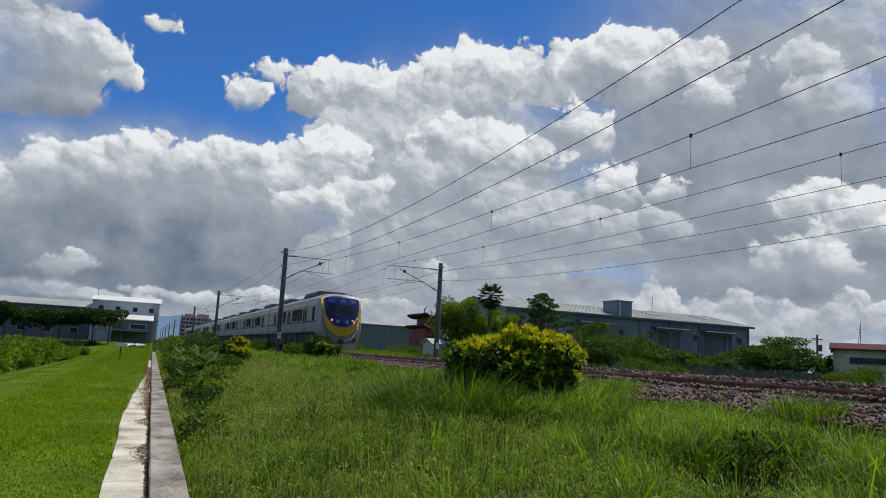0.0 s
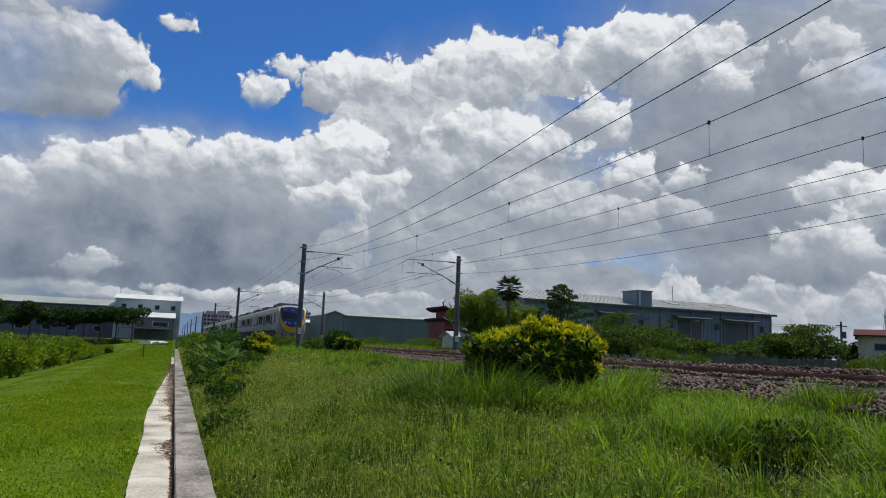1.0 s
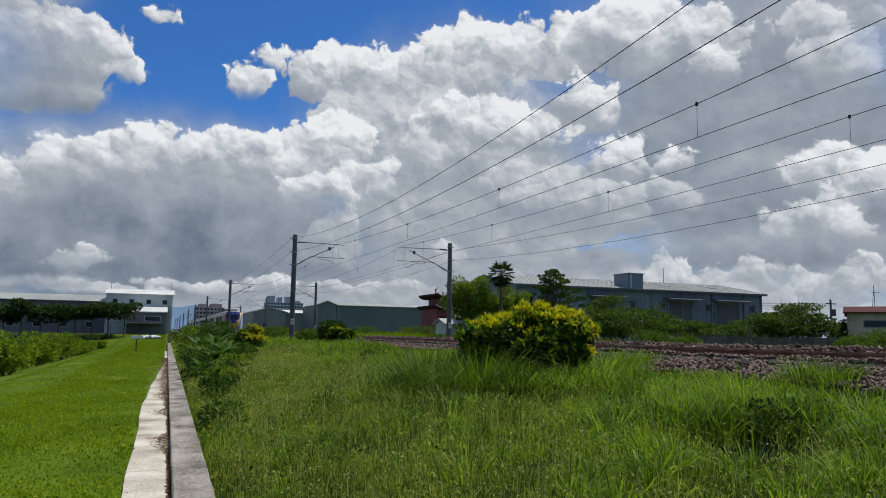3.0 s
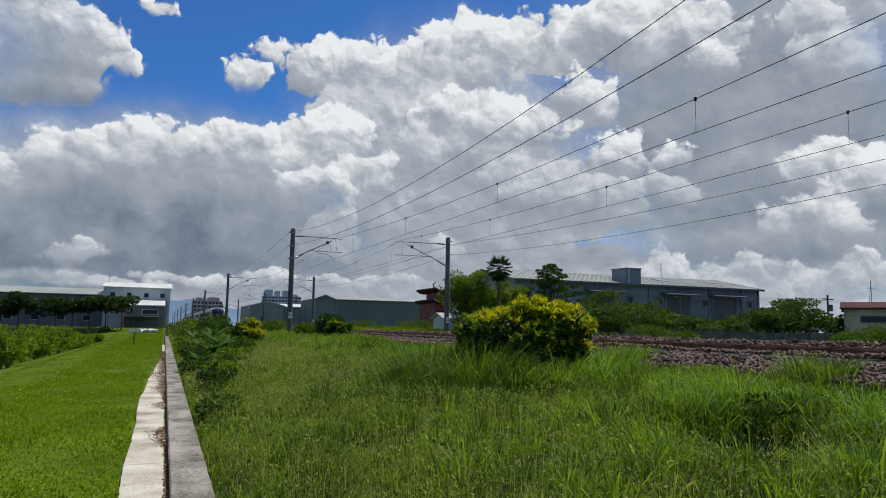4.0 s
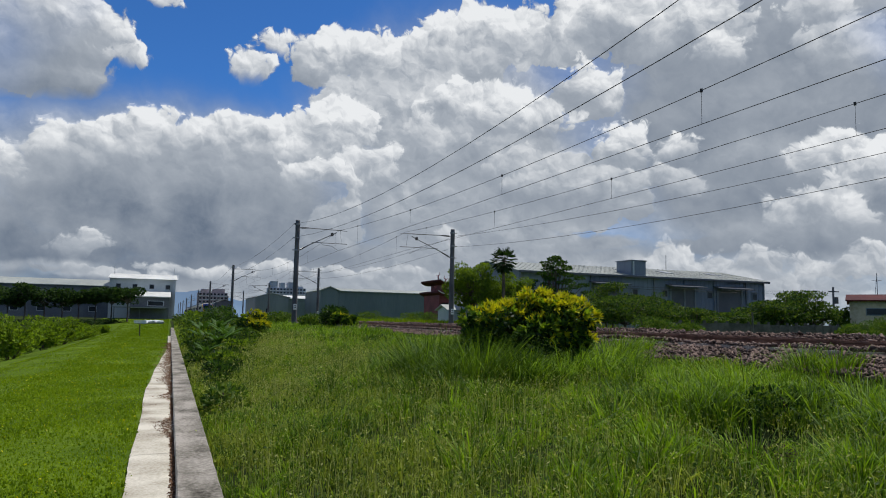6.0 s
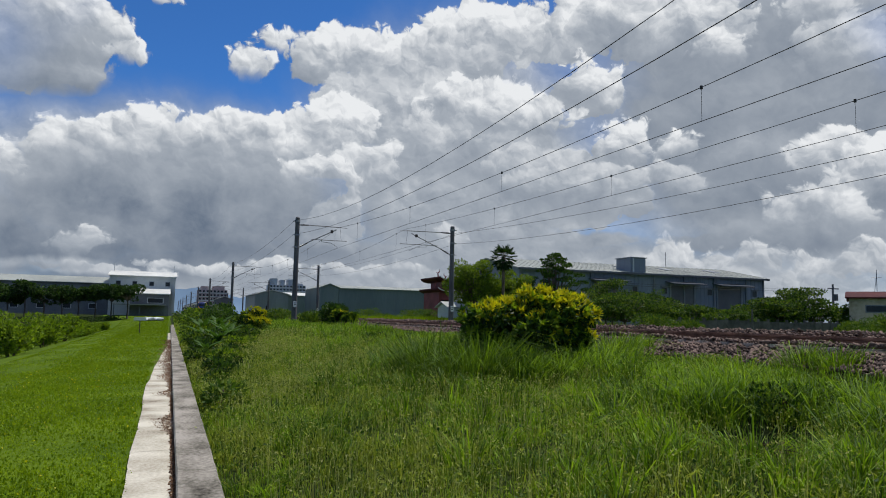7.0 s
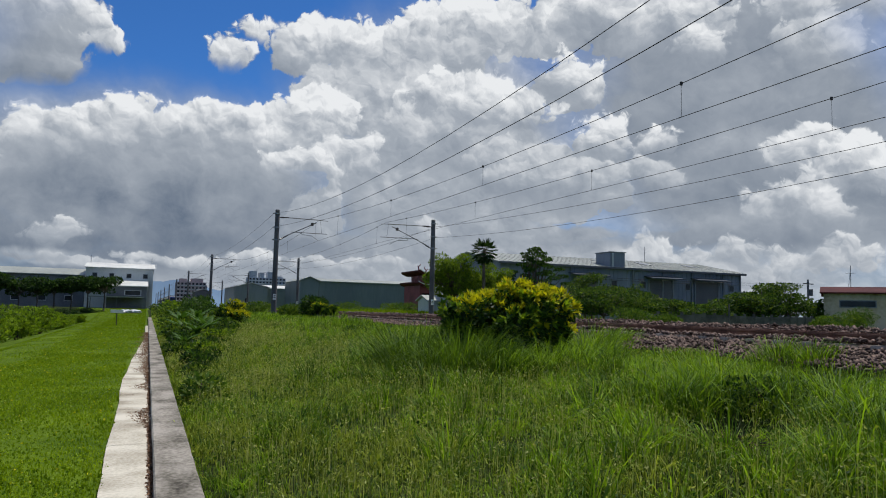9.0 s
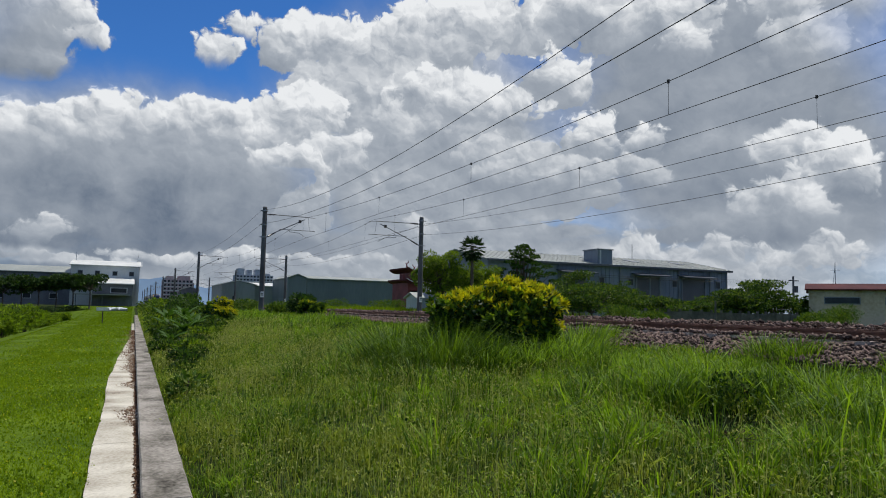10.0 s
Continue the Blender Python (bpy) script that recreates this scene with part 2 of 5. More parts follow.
M = {
    "soil": material("soil_and_grass", (0.012, 0.019, 0.006), (0.034, 0.050, 0.010), 0.95, 0.5, 0.4, fine=9.0, spec=0.05),
    "lawn": material("mown_turf", (0.050, 0.090, 0.007), (0.100, 0.155, 0.011), 0.95, 0.6, 0.5, fine=14.0, spec=0.05),
    "blade": material("grass_blade", (0.046, 0.112, 0.006), (0.235, 0.375, 0.020), 0.6, 0.9, fine=2.2, leaf=0.40, island=0.8, spec=0.15),
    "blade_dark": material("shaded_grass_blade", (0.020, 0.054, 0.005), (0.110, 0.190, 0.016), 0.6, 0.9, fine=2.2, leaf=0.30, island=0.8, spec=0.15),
    "blade_olive": material("olive_grass_blade", (0.085, 0.125, 0.014), (0.290, 0.350, 0.060), 0.7, 0.9, fine=2.2, leaf=0.38, island=0.8, spec=0.1),
    "short": material("mown_blade", (0.090, 0.155, 0.006), (0.210, 0.300, 0.011), 0.7, 0.8, fine=4.0, leaf=0.40, island=0.5, spec=0.05),
    "dry": material("dry_stalk", (0.20, 0.23, 0.07), (0.42, 0.44, 0.17), 0.8, 3, leaf=0.35, island=0.5, spec=0.1),
    "leaf": material("green_leaf", (0.020, 0.052, 0.009), (0.072, 0.140, 0.020), 0.6, 1.2, fine=6, leaf=0.36, island=0.6, spec=0.15),
    "leaf_dark": material("dark_leaf", (0.008, 0.023, 0.007), (0.030, 0.066, 0.014), 0.6, 1.2, fine=6, leaf=0.28, island=0.6, spec=0.2),
    "leaf_mid": material("olive_leaf", (0.048, 0.090, 0.012), (0.135, 0.195, 0.028), 0.6, 1.0, fine=6, leaf=0.42, island=0.6, spec=0.15),
    "leaf_yellow": material("golden_leaf", (0.28, 0.29, 0.010), (0.56, 0.51, 0.016), 0.55, 2.0, fine=8, leaf=0.36, island=0.6, spec=0.2),
    "leaf_lime": material("lime_leaf", (0.10, 0.175, 0.011), (0.22, 0.32, 0.018), 0.55, 2.0, fine=8, leaf=0.42, island=0.6, spec=0.15),
    "banana": material("banana_leaf", (0.026, 0.068, 0.012), (0.070, 0.140, 0.024), 0.55, 1.0, fine=9, leaf=0.35, spec=0.15),
    "bark": material("bark", (0.045, 0.035, 0.026), (0.13, 0.10, 0.075), 0.9, 3, 0.6, fine=30, stretch=(1, 1, 0.25)),
    "concrete": material("weathered_concrete", (0.13, 0.12, 0.10), (0.32, 0.295, 0.26), 0.9, 2.4, 0.5, fine=26, stretch=(1, 0.6, 1), stain=(0.045, 0.04, 0.033), spec=0.1),
    "fence": material("mossy_concrete", (0.045, 0.045, 0.042), (0.10, 0.098, 0.092), 0.9, 1.5, 0.4, fine=14),
    "slab": material("worn_slab", (0.33, 0.30, 0.24), (0.56, 0.53, 0.45), 0.9, 1.4, 0.35, fine=30, stain=(0.12, 0.085, 0.055), spec=0.1),
    "litter": material("dry_leaf_litter", (0.10, 0.052, 0.030), (0.27, 0.165, 0.105), 0.95, 5, 0.3, island=0.6, spec=0.05),
    "mast": material("spun_concrete", (0.060, 0.060, 0.064), (0.115, 0.115, 0.120), 0.8, 1.5, 0.3, fine=25, stretch=(1, 1, 0.3)),
    "steel": material("galvanised_steel", (0.16, 0.165, 0.17), (0.30, 0.31, 0.32), 0.5, 4, metal=0.7),
    "wire": material("copper_wire", (0.035, 0.032, 0.030), (0.06, 0.055, 0.05), 0.6, 2, metal=0.5),
    "porcelain": material("brown_porcelain", (0.03, 0.025, 0.025), (0.06, 0.045, 0.04), 0.3, 3),
    "rail": material("rusty_rail", (0.10, 0.045, 0.030), (0.22, 0.11, 0.075), 0.75, 3, 0.3, metal=0.3, fine=30),
    "stone": material("ballast_stone", (0.036, 0.024, 0.020), (0.205, 0.145, 0.122), 0.9, 1.5, 0.4, fine=25, island=0.9, spec=0.15),
    "bed": material("ballast_bed", (0.07, 0.05, 0.042), (0.19, 0.145, 0.125), 0.95, 8, 0.8, fine=30),
    "sleeper": material("concrete_sleeper", (0.18, 0.15, 0.13), (0.34, 0.30, 0.27), 0.9, 4, 0.3),
    "plate": material("pale_plate", (0.55, 0.55, 0.53), (0.75, 0.75, 0.73), 0.6, 3),
    "cladding": material("blue_grey_cladding", (0.125, 0.158, 0.205), (0.175, 0.213, 0.265), 0.6, 0.25, 0.05, fine=3, stretch=(1, 1, 0.2)),
    "roofing": material("pale_roof_sheet", (0.22, 0.24, 0.22), (0.31, 0.33, 0.30), 0.55, 0.2, fine=2.5, stretch=(1, 0.2, 1)),
    "shutter": material("dark_roller_shutter", (0.055, 0.062, 0.075), (0.085, 0.095, 0.11), 0.5, 0.5),
    "trim": material("pale_trim", (0.12, 0.14, 0.165), (0.175, 0.20, 0.225), 0.6, 1),
    "pane": material("window_glass", (0.010, 0.012, 0.015), (0.028, 0.032, 0.037), 0.25, 0.7, spec=0.3),
    "green_wall": material("green_cladding", (0.086, 0.120, 0.134), (0.118, 0.155, 0.170), 0.6, 0.3, fine=3, stretch=(1, 1, 0.2)),
    "white_wall": material("off_white_wall", (0.40, 0.43, 0.44), (0.52, 0.55, 0.55), 0.8, 0.3, 0.1, fine=4),
    "grey_wall": material("grey_plaster", (0.09, 0.10, 0.115), (0.15, 0.165, 0.18), 0.85, 0.3, 0.1, fine=4),
    "cream_wall": material("cream_plaster", (0.36, 0.31, 0.21), (0.52, 0.46, 0.34), 0.85, 0.4, 0.1, fine=4, stain=(0.24, 0.18, 0.11)),
    "red_roof": material("dull_red_roof", (0.050, 0.013, 0.014), (0.090, 0.024, 0.023), 0.8, 0.4, fine=4, spec=0.1),
    "red_wall": material("dark_red_wall", (0.12, 0.020, 0.026), (0.20, 0.040, 0.046), 0.7, 0.6, fine=5),
    "car_door": material("dull_door_leaf", (0.13, 0.135, 0.14), (0.19, 0.195, 0.20), 0.5, 1, metal=0.3),
    "car_pane": material("tinted_car_glass", (0.008, 0.009, 0.011), (0.020, 0.022, 0.026), 0.6, 0.7, spec=0.04),
    "windscreen": material("blue_tinted_windscreen", (0.016, 0.028, 0.050), (0.040, 0.060, 0.090), 0.15, 0.7, spec=0.5),
    "twig": material("dead_twigs", (0.035, 0.024, 0.017), (0.10, 0.07, 0.05), 0.9, 4, island=0.6, spec=0.1),
    "white_roof": material("white_roof_sheet", (0.46, 0.47, 0.45), (0.60, 0.61, 0.58), 0.6, 0.3, fine=3),
    "canopy": material("dark_canopy_sheet", (0.050, 0.060, 0.075), (0.080, 0.092, 0.11), 0.8, 1, spec=0.1),
    "pale_green": material("pale_green_sheet", (0.15, 0.19, 0.19), (0.21, 0.25, 0.25), 0.6, 0.3, fine=3, stretch=(1, 1, 0.2)),
    "tower": material("far_tower_plaster", (0.32, 0.35, 0.40), (0.44, 0.47, 0.51), 0.9, 0.05, fine=0.6),
    "pink_wall": material("pinkish_tiles", (0.27, 0.21, 0.23), (0.38, 0.31, 0.32), 0.9, 0.05, fine=0.6),
    "hill": material("hazy_hill", (0.13, 0.21, 0.32), (0.17, 0.26, 0.37), 1.0, 0.002, fine=0.01),
    "stainless": material("brushed_stainless", (0.23, 0.228, 0.22), (0.33, 0.328, 0.315), 0.45, 0.6, metal=0.3, fine=20, stretch=(1, 0.1, 1)),
    "train_roof": material("sooty_roof", (0.10, 0.10, 0.10), (0.20, 0.20, 0.19), 0.8, 1.0),
    "train_blue": material("blue_paint", (0.010, 0.045, 0.30), (0.016, 0.065, 0.40), 0.35, 1.0),
    "train_yellow": material("yellow_paint", (0.72, 0.46, 0.01), (0.85, 0.58, 0.02), 0.35, 1.0),
    "under": material("grimy_undergear", (0.015, 0.015, 0.016), (0.05, 0.048, 0.045), 0.8, 2.0),
    "rubber": material("black_rubber", (0.012, 0.012, 0.013), (0.025, 0.025, 0.026), 0.6, 3),
    "tail_light": glow("tail_light", (1.0, 0.22, 0.20), 0.9),
    "lamp_glass": material("lamp_glass", (0.16, 0.19, 0.24), (0.24, 0.28, 0.33), 0.2, 3),
    "tarp": material("white_tarpaulin", (0.34, 0.36, 0.39), (0.52, 0.54, 0.56), 0.7, 1.5, 0.4),
    "road": material("asphalt", (0.045, 0.045, 0.046), (0.07, 0.07, 0.07), 0.9, 0.5, 0.2),
}


# ---------------------------------------------------------------- building helpers
def mesh_of(name, verts, faces, mats, index=None, smooth=False):
    """A mesh from numpy arrays; faces: a list of integer arrays (n, 3) or (n, 4)."""
    me = bpy.data.meshes.new(name)
    verts = np.asarray(verts, dtype=np.float32)
    me.vertices.add(len(verts))
    me.vertices.foreach_set("co", verts.ravel())
    loops = np.concatenate([np.asarray(f, dtype=np.int32).ravel() for f in faces])
    sizes = np.concatenate([np.full(len(f), f.shape[1], dtype=np.int32) for f in faces])
    me.loops.add(len(loops))
    me.loops.foreach_set("vertex_index", loops)
    me.polygons.add(len(sizes))
    me.polygons.foreach_set("loop_start", np.concatenate([[0], np.cumsum(sizes)[:-1]]).astype(np.int32))
    for m in mats:
        me.materials.append(m)
    if index is not None:
        me.polygons.foreach_set("material_index", np.asarray(index, dtype=np.int32))
    if smooth:
        me.polygons.foreach_set("use_smooth", np.ones(len(sizes), dtype=bool))
    me.update(calc_edges=True)
    return me


def part(name, bm, mat, parent, label="", smooth=False):
    """Links a bmesh (or a finished mesh) as one mesh object under a thing."""
    if isinstance(bm, bmesh.types.BMesh):
        me = bpy.data.meshes.new(name)
        bm.to_mesh(me)
        bm.free()
        me.materials.append(mat)
        if smooth:
            for p in me.polygons:
                p.use_smooth = True
    else:
        me = bm
    ob = new(name, me)
    ob.parent = parent
    if label:
        ob["label"] = label
    return ob


def thing(name, label, category, at=(0, 0, 0), turn=0.0, group="", kind=""):
    ob = new(name)
    ob.matrix_world = pose(*at, 0, 0, turn)
    return tagged(ob, label, category, group, kind)


def box(bm, x0, x1, y0, y1, z0, z1, bevel=0.0):
    r = bmesh.ops.create_cube(bm, size=1.0, matrix=Matrix.LocRotScale(((x0 + x1) / 2, (y0 + y1) / 2, (z0 + z1) / 2), None,
                                                                      (abs(x1 - x0), abs(y1 - y0), abs(z1 - z0))))
    if bevel:
        edges = {e for v in r["verts"] for e in v.link_edges}
        bmesh.ops.bevel(bm, geom=list(edges), offset=bevel, segments=2, affect="EDGES")
    return bm


def boxed(x0, x1, y0, y1, z0, z1, bevel=0.0):
    return box(bmesh.new(), x0, x1, y0, y1, z0, z1, bevel)


def rod(bm, a, b, r0, r1=None, seg=8):
    a, b = Vector(a), Vector(b)
    r1 = r0 if r1 is None else r1
    m = Matrix.Translation((a + b) / 2) @ (b - a).to_track_quat("Z", "Y").to_matrix().to_4x4()
    bmesh.ops.create_cone(bm, cap_ends=True, segments=seg, radius1=r0, radius2=r1, depth=(b - a).length, matrix=m)
    return bm


def rodded(*runs):
    bm = bmesh.new()
    for run in runs:
        rod(bm, *run)
    return bm


def prism(points, axis, a, b):
    """A polygon, given in the two other axes, drawn out along one axis from a to b."""
    bm = bmesh.new()
    put = {"x": lambda p, q: (q, p[0], p[1]), "y": lambda p, q: (p[0], q, p[1]), "z": lambda p, q: (p[0], p[1], q)}[axis]
    lo = [bm.verts.new(put(p, a)) for p in points]
    hi = [bm.verts.new(put(p, b)) for p in points]
    n = len(points)
    bm.faces.new(lo)
    bm.faces.new(hi[::-1])
    for i in range(n):
        bm.faces.new((lo[i], hi[i], hi[(i + 1) % n], lo[(i + 1) % n]))
    bmesh.ops.recalc_face_normals(bm, faces=bm.faces[:])
    return bm


def step(x, a, b):
    t = np.clip((np.asarray(x, dtype=float) - a) / (b - a), 0, 1)
    return t * t * (3 - 2 * t)


PROFILE_X = [-400, -12, -8.5, -5.2, -4.3, -2.7, -0.25, 0.2, 0.75, 1.6, 4.0, 7.0, 8.9, 9.7, 10.3, 17.0, 17.6, 18.6, 25, 400]
PROFILE_Z = [-1.2, -1.2, -1.1, -0.35, -0.12, -0.03, 0.0, 0.0, -0.12, 0.05, 0.42, 0.68, 0.82, 1.03, 1.17, 1.17, 1.10, 1.0, 0.9, 0.9]


HOLLOWS = [(5.35, 5.5, 0.72, 0.55), (8.35, 7.35, 0.5, 0.4)]      # dark washed-out holes in the slope


def height(x, y):
    """The lie of the land: a mown crest, a ditch side rising to the railway bed, level fields beyond."""
    x, y = np.asarray(x, dtype=float), np.asarray(y, dtype=float)
    z = np.interp(x, PROFILE_X, PROFILE_Z)
    rise = step(y, 85, 135)
    z = z + rise * np.where(x < 9.7, 1.05 - z, 0.0) * 0.98
    z = z + 0.28 * step(y, 10, 45) * step(x, 2.5, 7.5) * (1 - step(x, 9.0, 9.9)) * (1 - rise)
    lumps = 0.05 * np.sin(x * 2.1 + 0.7 * np.sin(y * 0.9)) * np.sin(y * 1.3 + x * 0.5) + 0.04 * np.sin(x * 0.9 - y * 0.63)
    for bx, by, rx, ry in HOLLOWS:
        z = z - 0.34 * np.exp(-(((x - bx) / rx) ** 2 + ((y - by) / ry) ** 2))
    return z + lumps * step(x, 0.9, 1.9) * (1 - step(x, 8.6, 9.4))


# ---------------------------------------------------------------- ground, wall and path
def ground():
    xs = np.unique(np.concatenate([np.linspace(-4500, -60, 16), np.linspace(-60, -12, 13), np.arange(-12, 26, 0.3), PROFILE_X[1:-1],
                                   np.linspace(26, 90, 17), np.linspace(90, 4500, 16)]))
    ys = np.unique(np.concatenate([np.linspace(-600, -20, 8), np.arange(-20, 70, 0.5), np.linspace(70, 160, 31), np.linspace(160, 4600, 24)]))
    X, Y = np.meshgrid(xs, ys)
    V = np.stack([X, Y, height(X, Y)], -1).reshape(-1, 3)
    n, m = len(xs), len(ys)
    i = (np.arange(m - 1)[:, None] * n + np.arange(n - 1)[None, :]).ravel()
    F = np.stack([i, i + 1, i + n + 1, i + n], 1)
    cx, cy = V[F].mean(1)[:, 0], V[F].mean(1)[:, 1]
    idx = np.where((cx < 0.14 + 0.0099 * cy) & (cx > -9), 1, 0)
    idx = np.where((cx > 17.9) & (cx < 60) & (cy < 150), 1, idx)
    idx = np.where((cx > 9.6) & (cx < 17.9), 2, idx)
    ob = new("ground", mesh_of("ground", V, [F], [M["soil"], M["lawn"], M["bed"]], idx, True))
    tagged(ob, "grassy level land with a mown crest and a railway bed", "ground", kind="structure")


def kerb_wall():
    # the wall bears a little to the right of the track's line
    for_y = lambda y: 0.126 + 0.0099 * y
    wall = thing("wall_low", "low weathered concrete flood wall with stained top", "wall", kind="structure")
    y, rng = -6.0, random.Random(3)
    while y < 112:
        length = 6.0
        bm = bmesh.new()
        n = 16
        prof = [(0, -0.5), (0, 0.105), (0.015, 0.12), (0.355, 0.12), (0.37, 0.105), (0.37, -0.5)]
        rings = []
        for k in range(n + 1):
            yy = y + 0.006 + (length - 0.012) * k / n
            rings.append([bm.verts.new((for_y(yy) + px + rng.uniform(-0.004, 0.004), yy, pz + (rng.uniform(-0.004, 0.004) if pz > 0 else 0))) for px, pz in prof])
        for r0, r1 in zip(rings, rings[1:]):
            for i in range(len(prof) - 1):
                bm.faces.new((r0[i], r0[i + 1], r1[i + 1], r1[i]))
        bm.faces.new(rings[0])
        bm.faces.new(rings[-1][::-1])
        bmesh.ops.recalc_face_normals(bm, faces=bm.faces[:])
        part("wall_section", bm, M["concrete"], wall)
        y += length
    path = thing("path", "pale worn concrete strip along a low wall", "path", kind="structure")
    y = -6.0
    while y < 58:
        length = 3.0
        bm = bmesh.new()
        n = 20
        lo, hi = [], []
        for k in range(n + 1):
            yy = y + 0.005 + (length - 0.01) * k / n
            w = 0.36 + 0.0099 * yy + 0.014 * math.sin(yy * 0.9) + 0.006 * math.sin(yy * 2.3) + rng.uniform(-0.004, 0.004)
            if yy > 17:
                w *= max(0.22, 1 - (yy - 17) / 26)
            lo.append(bm.verts.new((for_y(yy) - w, yy, 0.030)))
            hi.append(bm.verts.new((for_y(yy) - 0.004, yy, 0.036)))
        for k in range(n):
            bm.faces.new((lo[k], hi[k], hi[k + 1], lo[k + 1]))
        g = bmesh.ops.extrude_face_region(bm, geom=bm.faces[:])
        for v in g["geom"]:
            if isinstance(v, bmesh.types.BMVert):
                v.co.z -= 0.09
        bmesh.ops.recalc_face_normals(bm, faces=bm.faces[:])
        part("slab", bm, M["slab"], path)
        y += length


ground()
kerb_wall()


# ---------------------------------------------------------------- railway
def track(centre, name):
    line = thing(name, "ballasted railway track with rusty rails", "railway track", (centre, 0, 0), kind="structure")
    prof = [(-0.065, 0), (0.065, 0), (0.065, 0.012), (0.012, 0.03), (0.012, 0.105), (0.034, 0.115), (0.034, 0.15), (-0.034, 0.15), (-0.034, 0.115),
            (-0.012, 0.105), (-0.012, 0.03), (-0.065, 0.012)]
    for s in (-1, 1):
        bm = prism([(p[0] + s * 0.5665, p[1] + RAIL - 0.15) for p in prof], "y", -30, 420)
        part("rail", bm, M["rail"], line)
    bm = boxed(-1.1, 1.1, -0.12, 0.12, RAIL - 0.36, RAIL - 0.155, 0.02)
    first = part("sleeper", bm, M["sleeper"], line)
    first.location = (0, -3, 0)
    for k in range(1, 130):
        s = new("sleeper", first.data)
        s.parent = line
        s.location = (0, -3 + 0.62 * k, 0)


def ballast():
    """Angular broken stone, heaped from shoulder to shoulder and spilling down the side."""
    rng = np.random.default_rng(5)
    base = np.array([(1, 0, 0), (-1, 0, 0), (0, 1, 0), (0, -1, 0), (0, 0, 1), (0, 0, -1)], float)
    tri = np.array([(0, 2, 4), (2, 1, 4), (1, 3, 4), (3, 0, 4), (2, 0, 5), (1, 2, 5), (3, 1, 5), (0, 3, 5)])
    zones = [(9.2, 10.4, 1, 14, 4200), (9.3, 10.4, 14, 40, 4200), (10.3, 12.3, 2, 16, 6000), (10.3, 12.3, 16, 45, 4200),
             (12.3, 15.0, 2, 20, 5200), (12.3, 15.0, 20, 60, 3600), (15.0, 17.6, 4, 30, 3200), (15.0, 17.6, 30, 70, 1600)]
    P, S = [], []
    for x0, x1, y0, y1, n in zones:
        x, y = rng.uniform(x0, x1, n), rng.uniform(y0, y1, n)
        far = 0.5 + 0.5 * min(1.0, 12 / max(y0, 1))
        size = rng.uniform(0.026, 0.068, n) / far ** 0.8
        z = height(x, y)
        heap = 0.17 * np.exp(-((x - 13.4) / 0.75) ** 2) + 0.03 * np.sin(x * 3.1 + y * 1.3) * np.sin(y * 2.2)
        top = np.where(x < 10.3, z + 0.04, RAIL - 0.15 + rng.uniform(0, 0.05, n) + heap)
        top = np.where(x > 17.0, z + 0.03, top)
        on = np.minimum(abs(abs(x - NEAR) - 0.567), abs(abs(x - FAR) - 0.567)) < 0.12
        top = np.where(on, top - 0.05, top)
        P.append(np.stack([x, y, top], 1))
        S.append(size)
    P, S = np.concatenate(P), np.concatenate(S)
    n = len(P)
    jit = base[None] * rng.uniform(0.55, 1.25, (n, 6, 1)) + rng.uniform(-0.35, 0.35, (n, 6, 3))
    jit[:, :, 2] *= 0.75
    V = (P[:, None] + jit * S[:, None, None]).reshape(-1, 3)
    F = (tri[None] + (np.arange(n) * 6)[:, None, None]).reshape(-1, 3)
    ob = new("ballast", mesh_of("ballast", V, [F], [M["stone"]]))
    tagged(ob, "broken reddish grey ballast stones along the tracks", "gravel", kind="stuff")
    # the packed bed below the loose stones
    bm = prism([(9.75, 0.9), (10.3, 1.235), (17.0, 1.235), (17.7, 0.9)], "y", -40, 420)
    me = bpy.data.meshes.new("trackbed")
    bm.to_mesh(me)
    bm.free()
    me.materials.append(M["bed"])
    tagged(new("trackbed", me), "packed brown ballast bed under two tracks", "track bed", kind="structure")


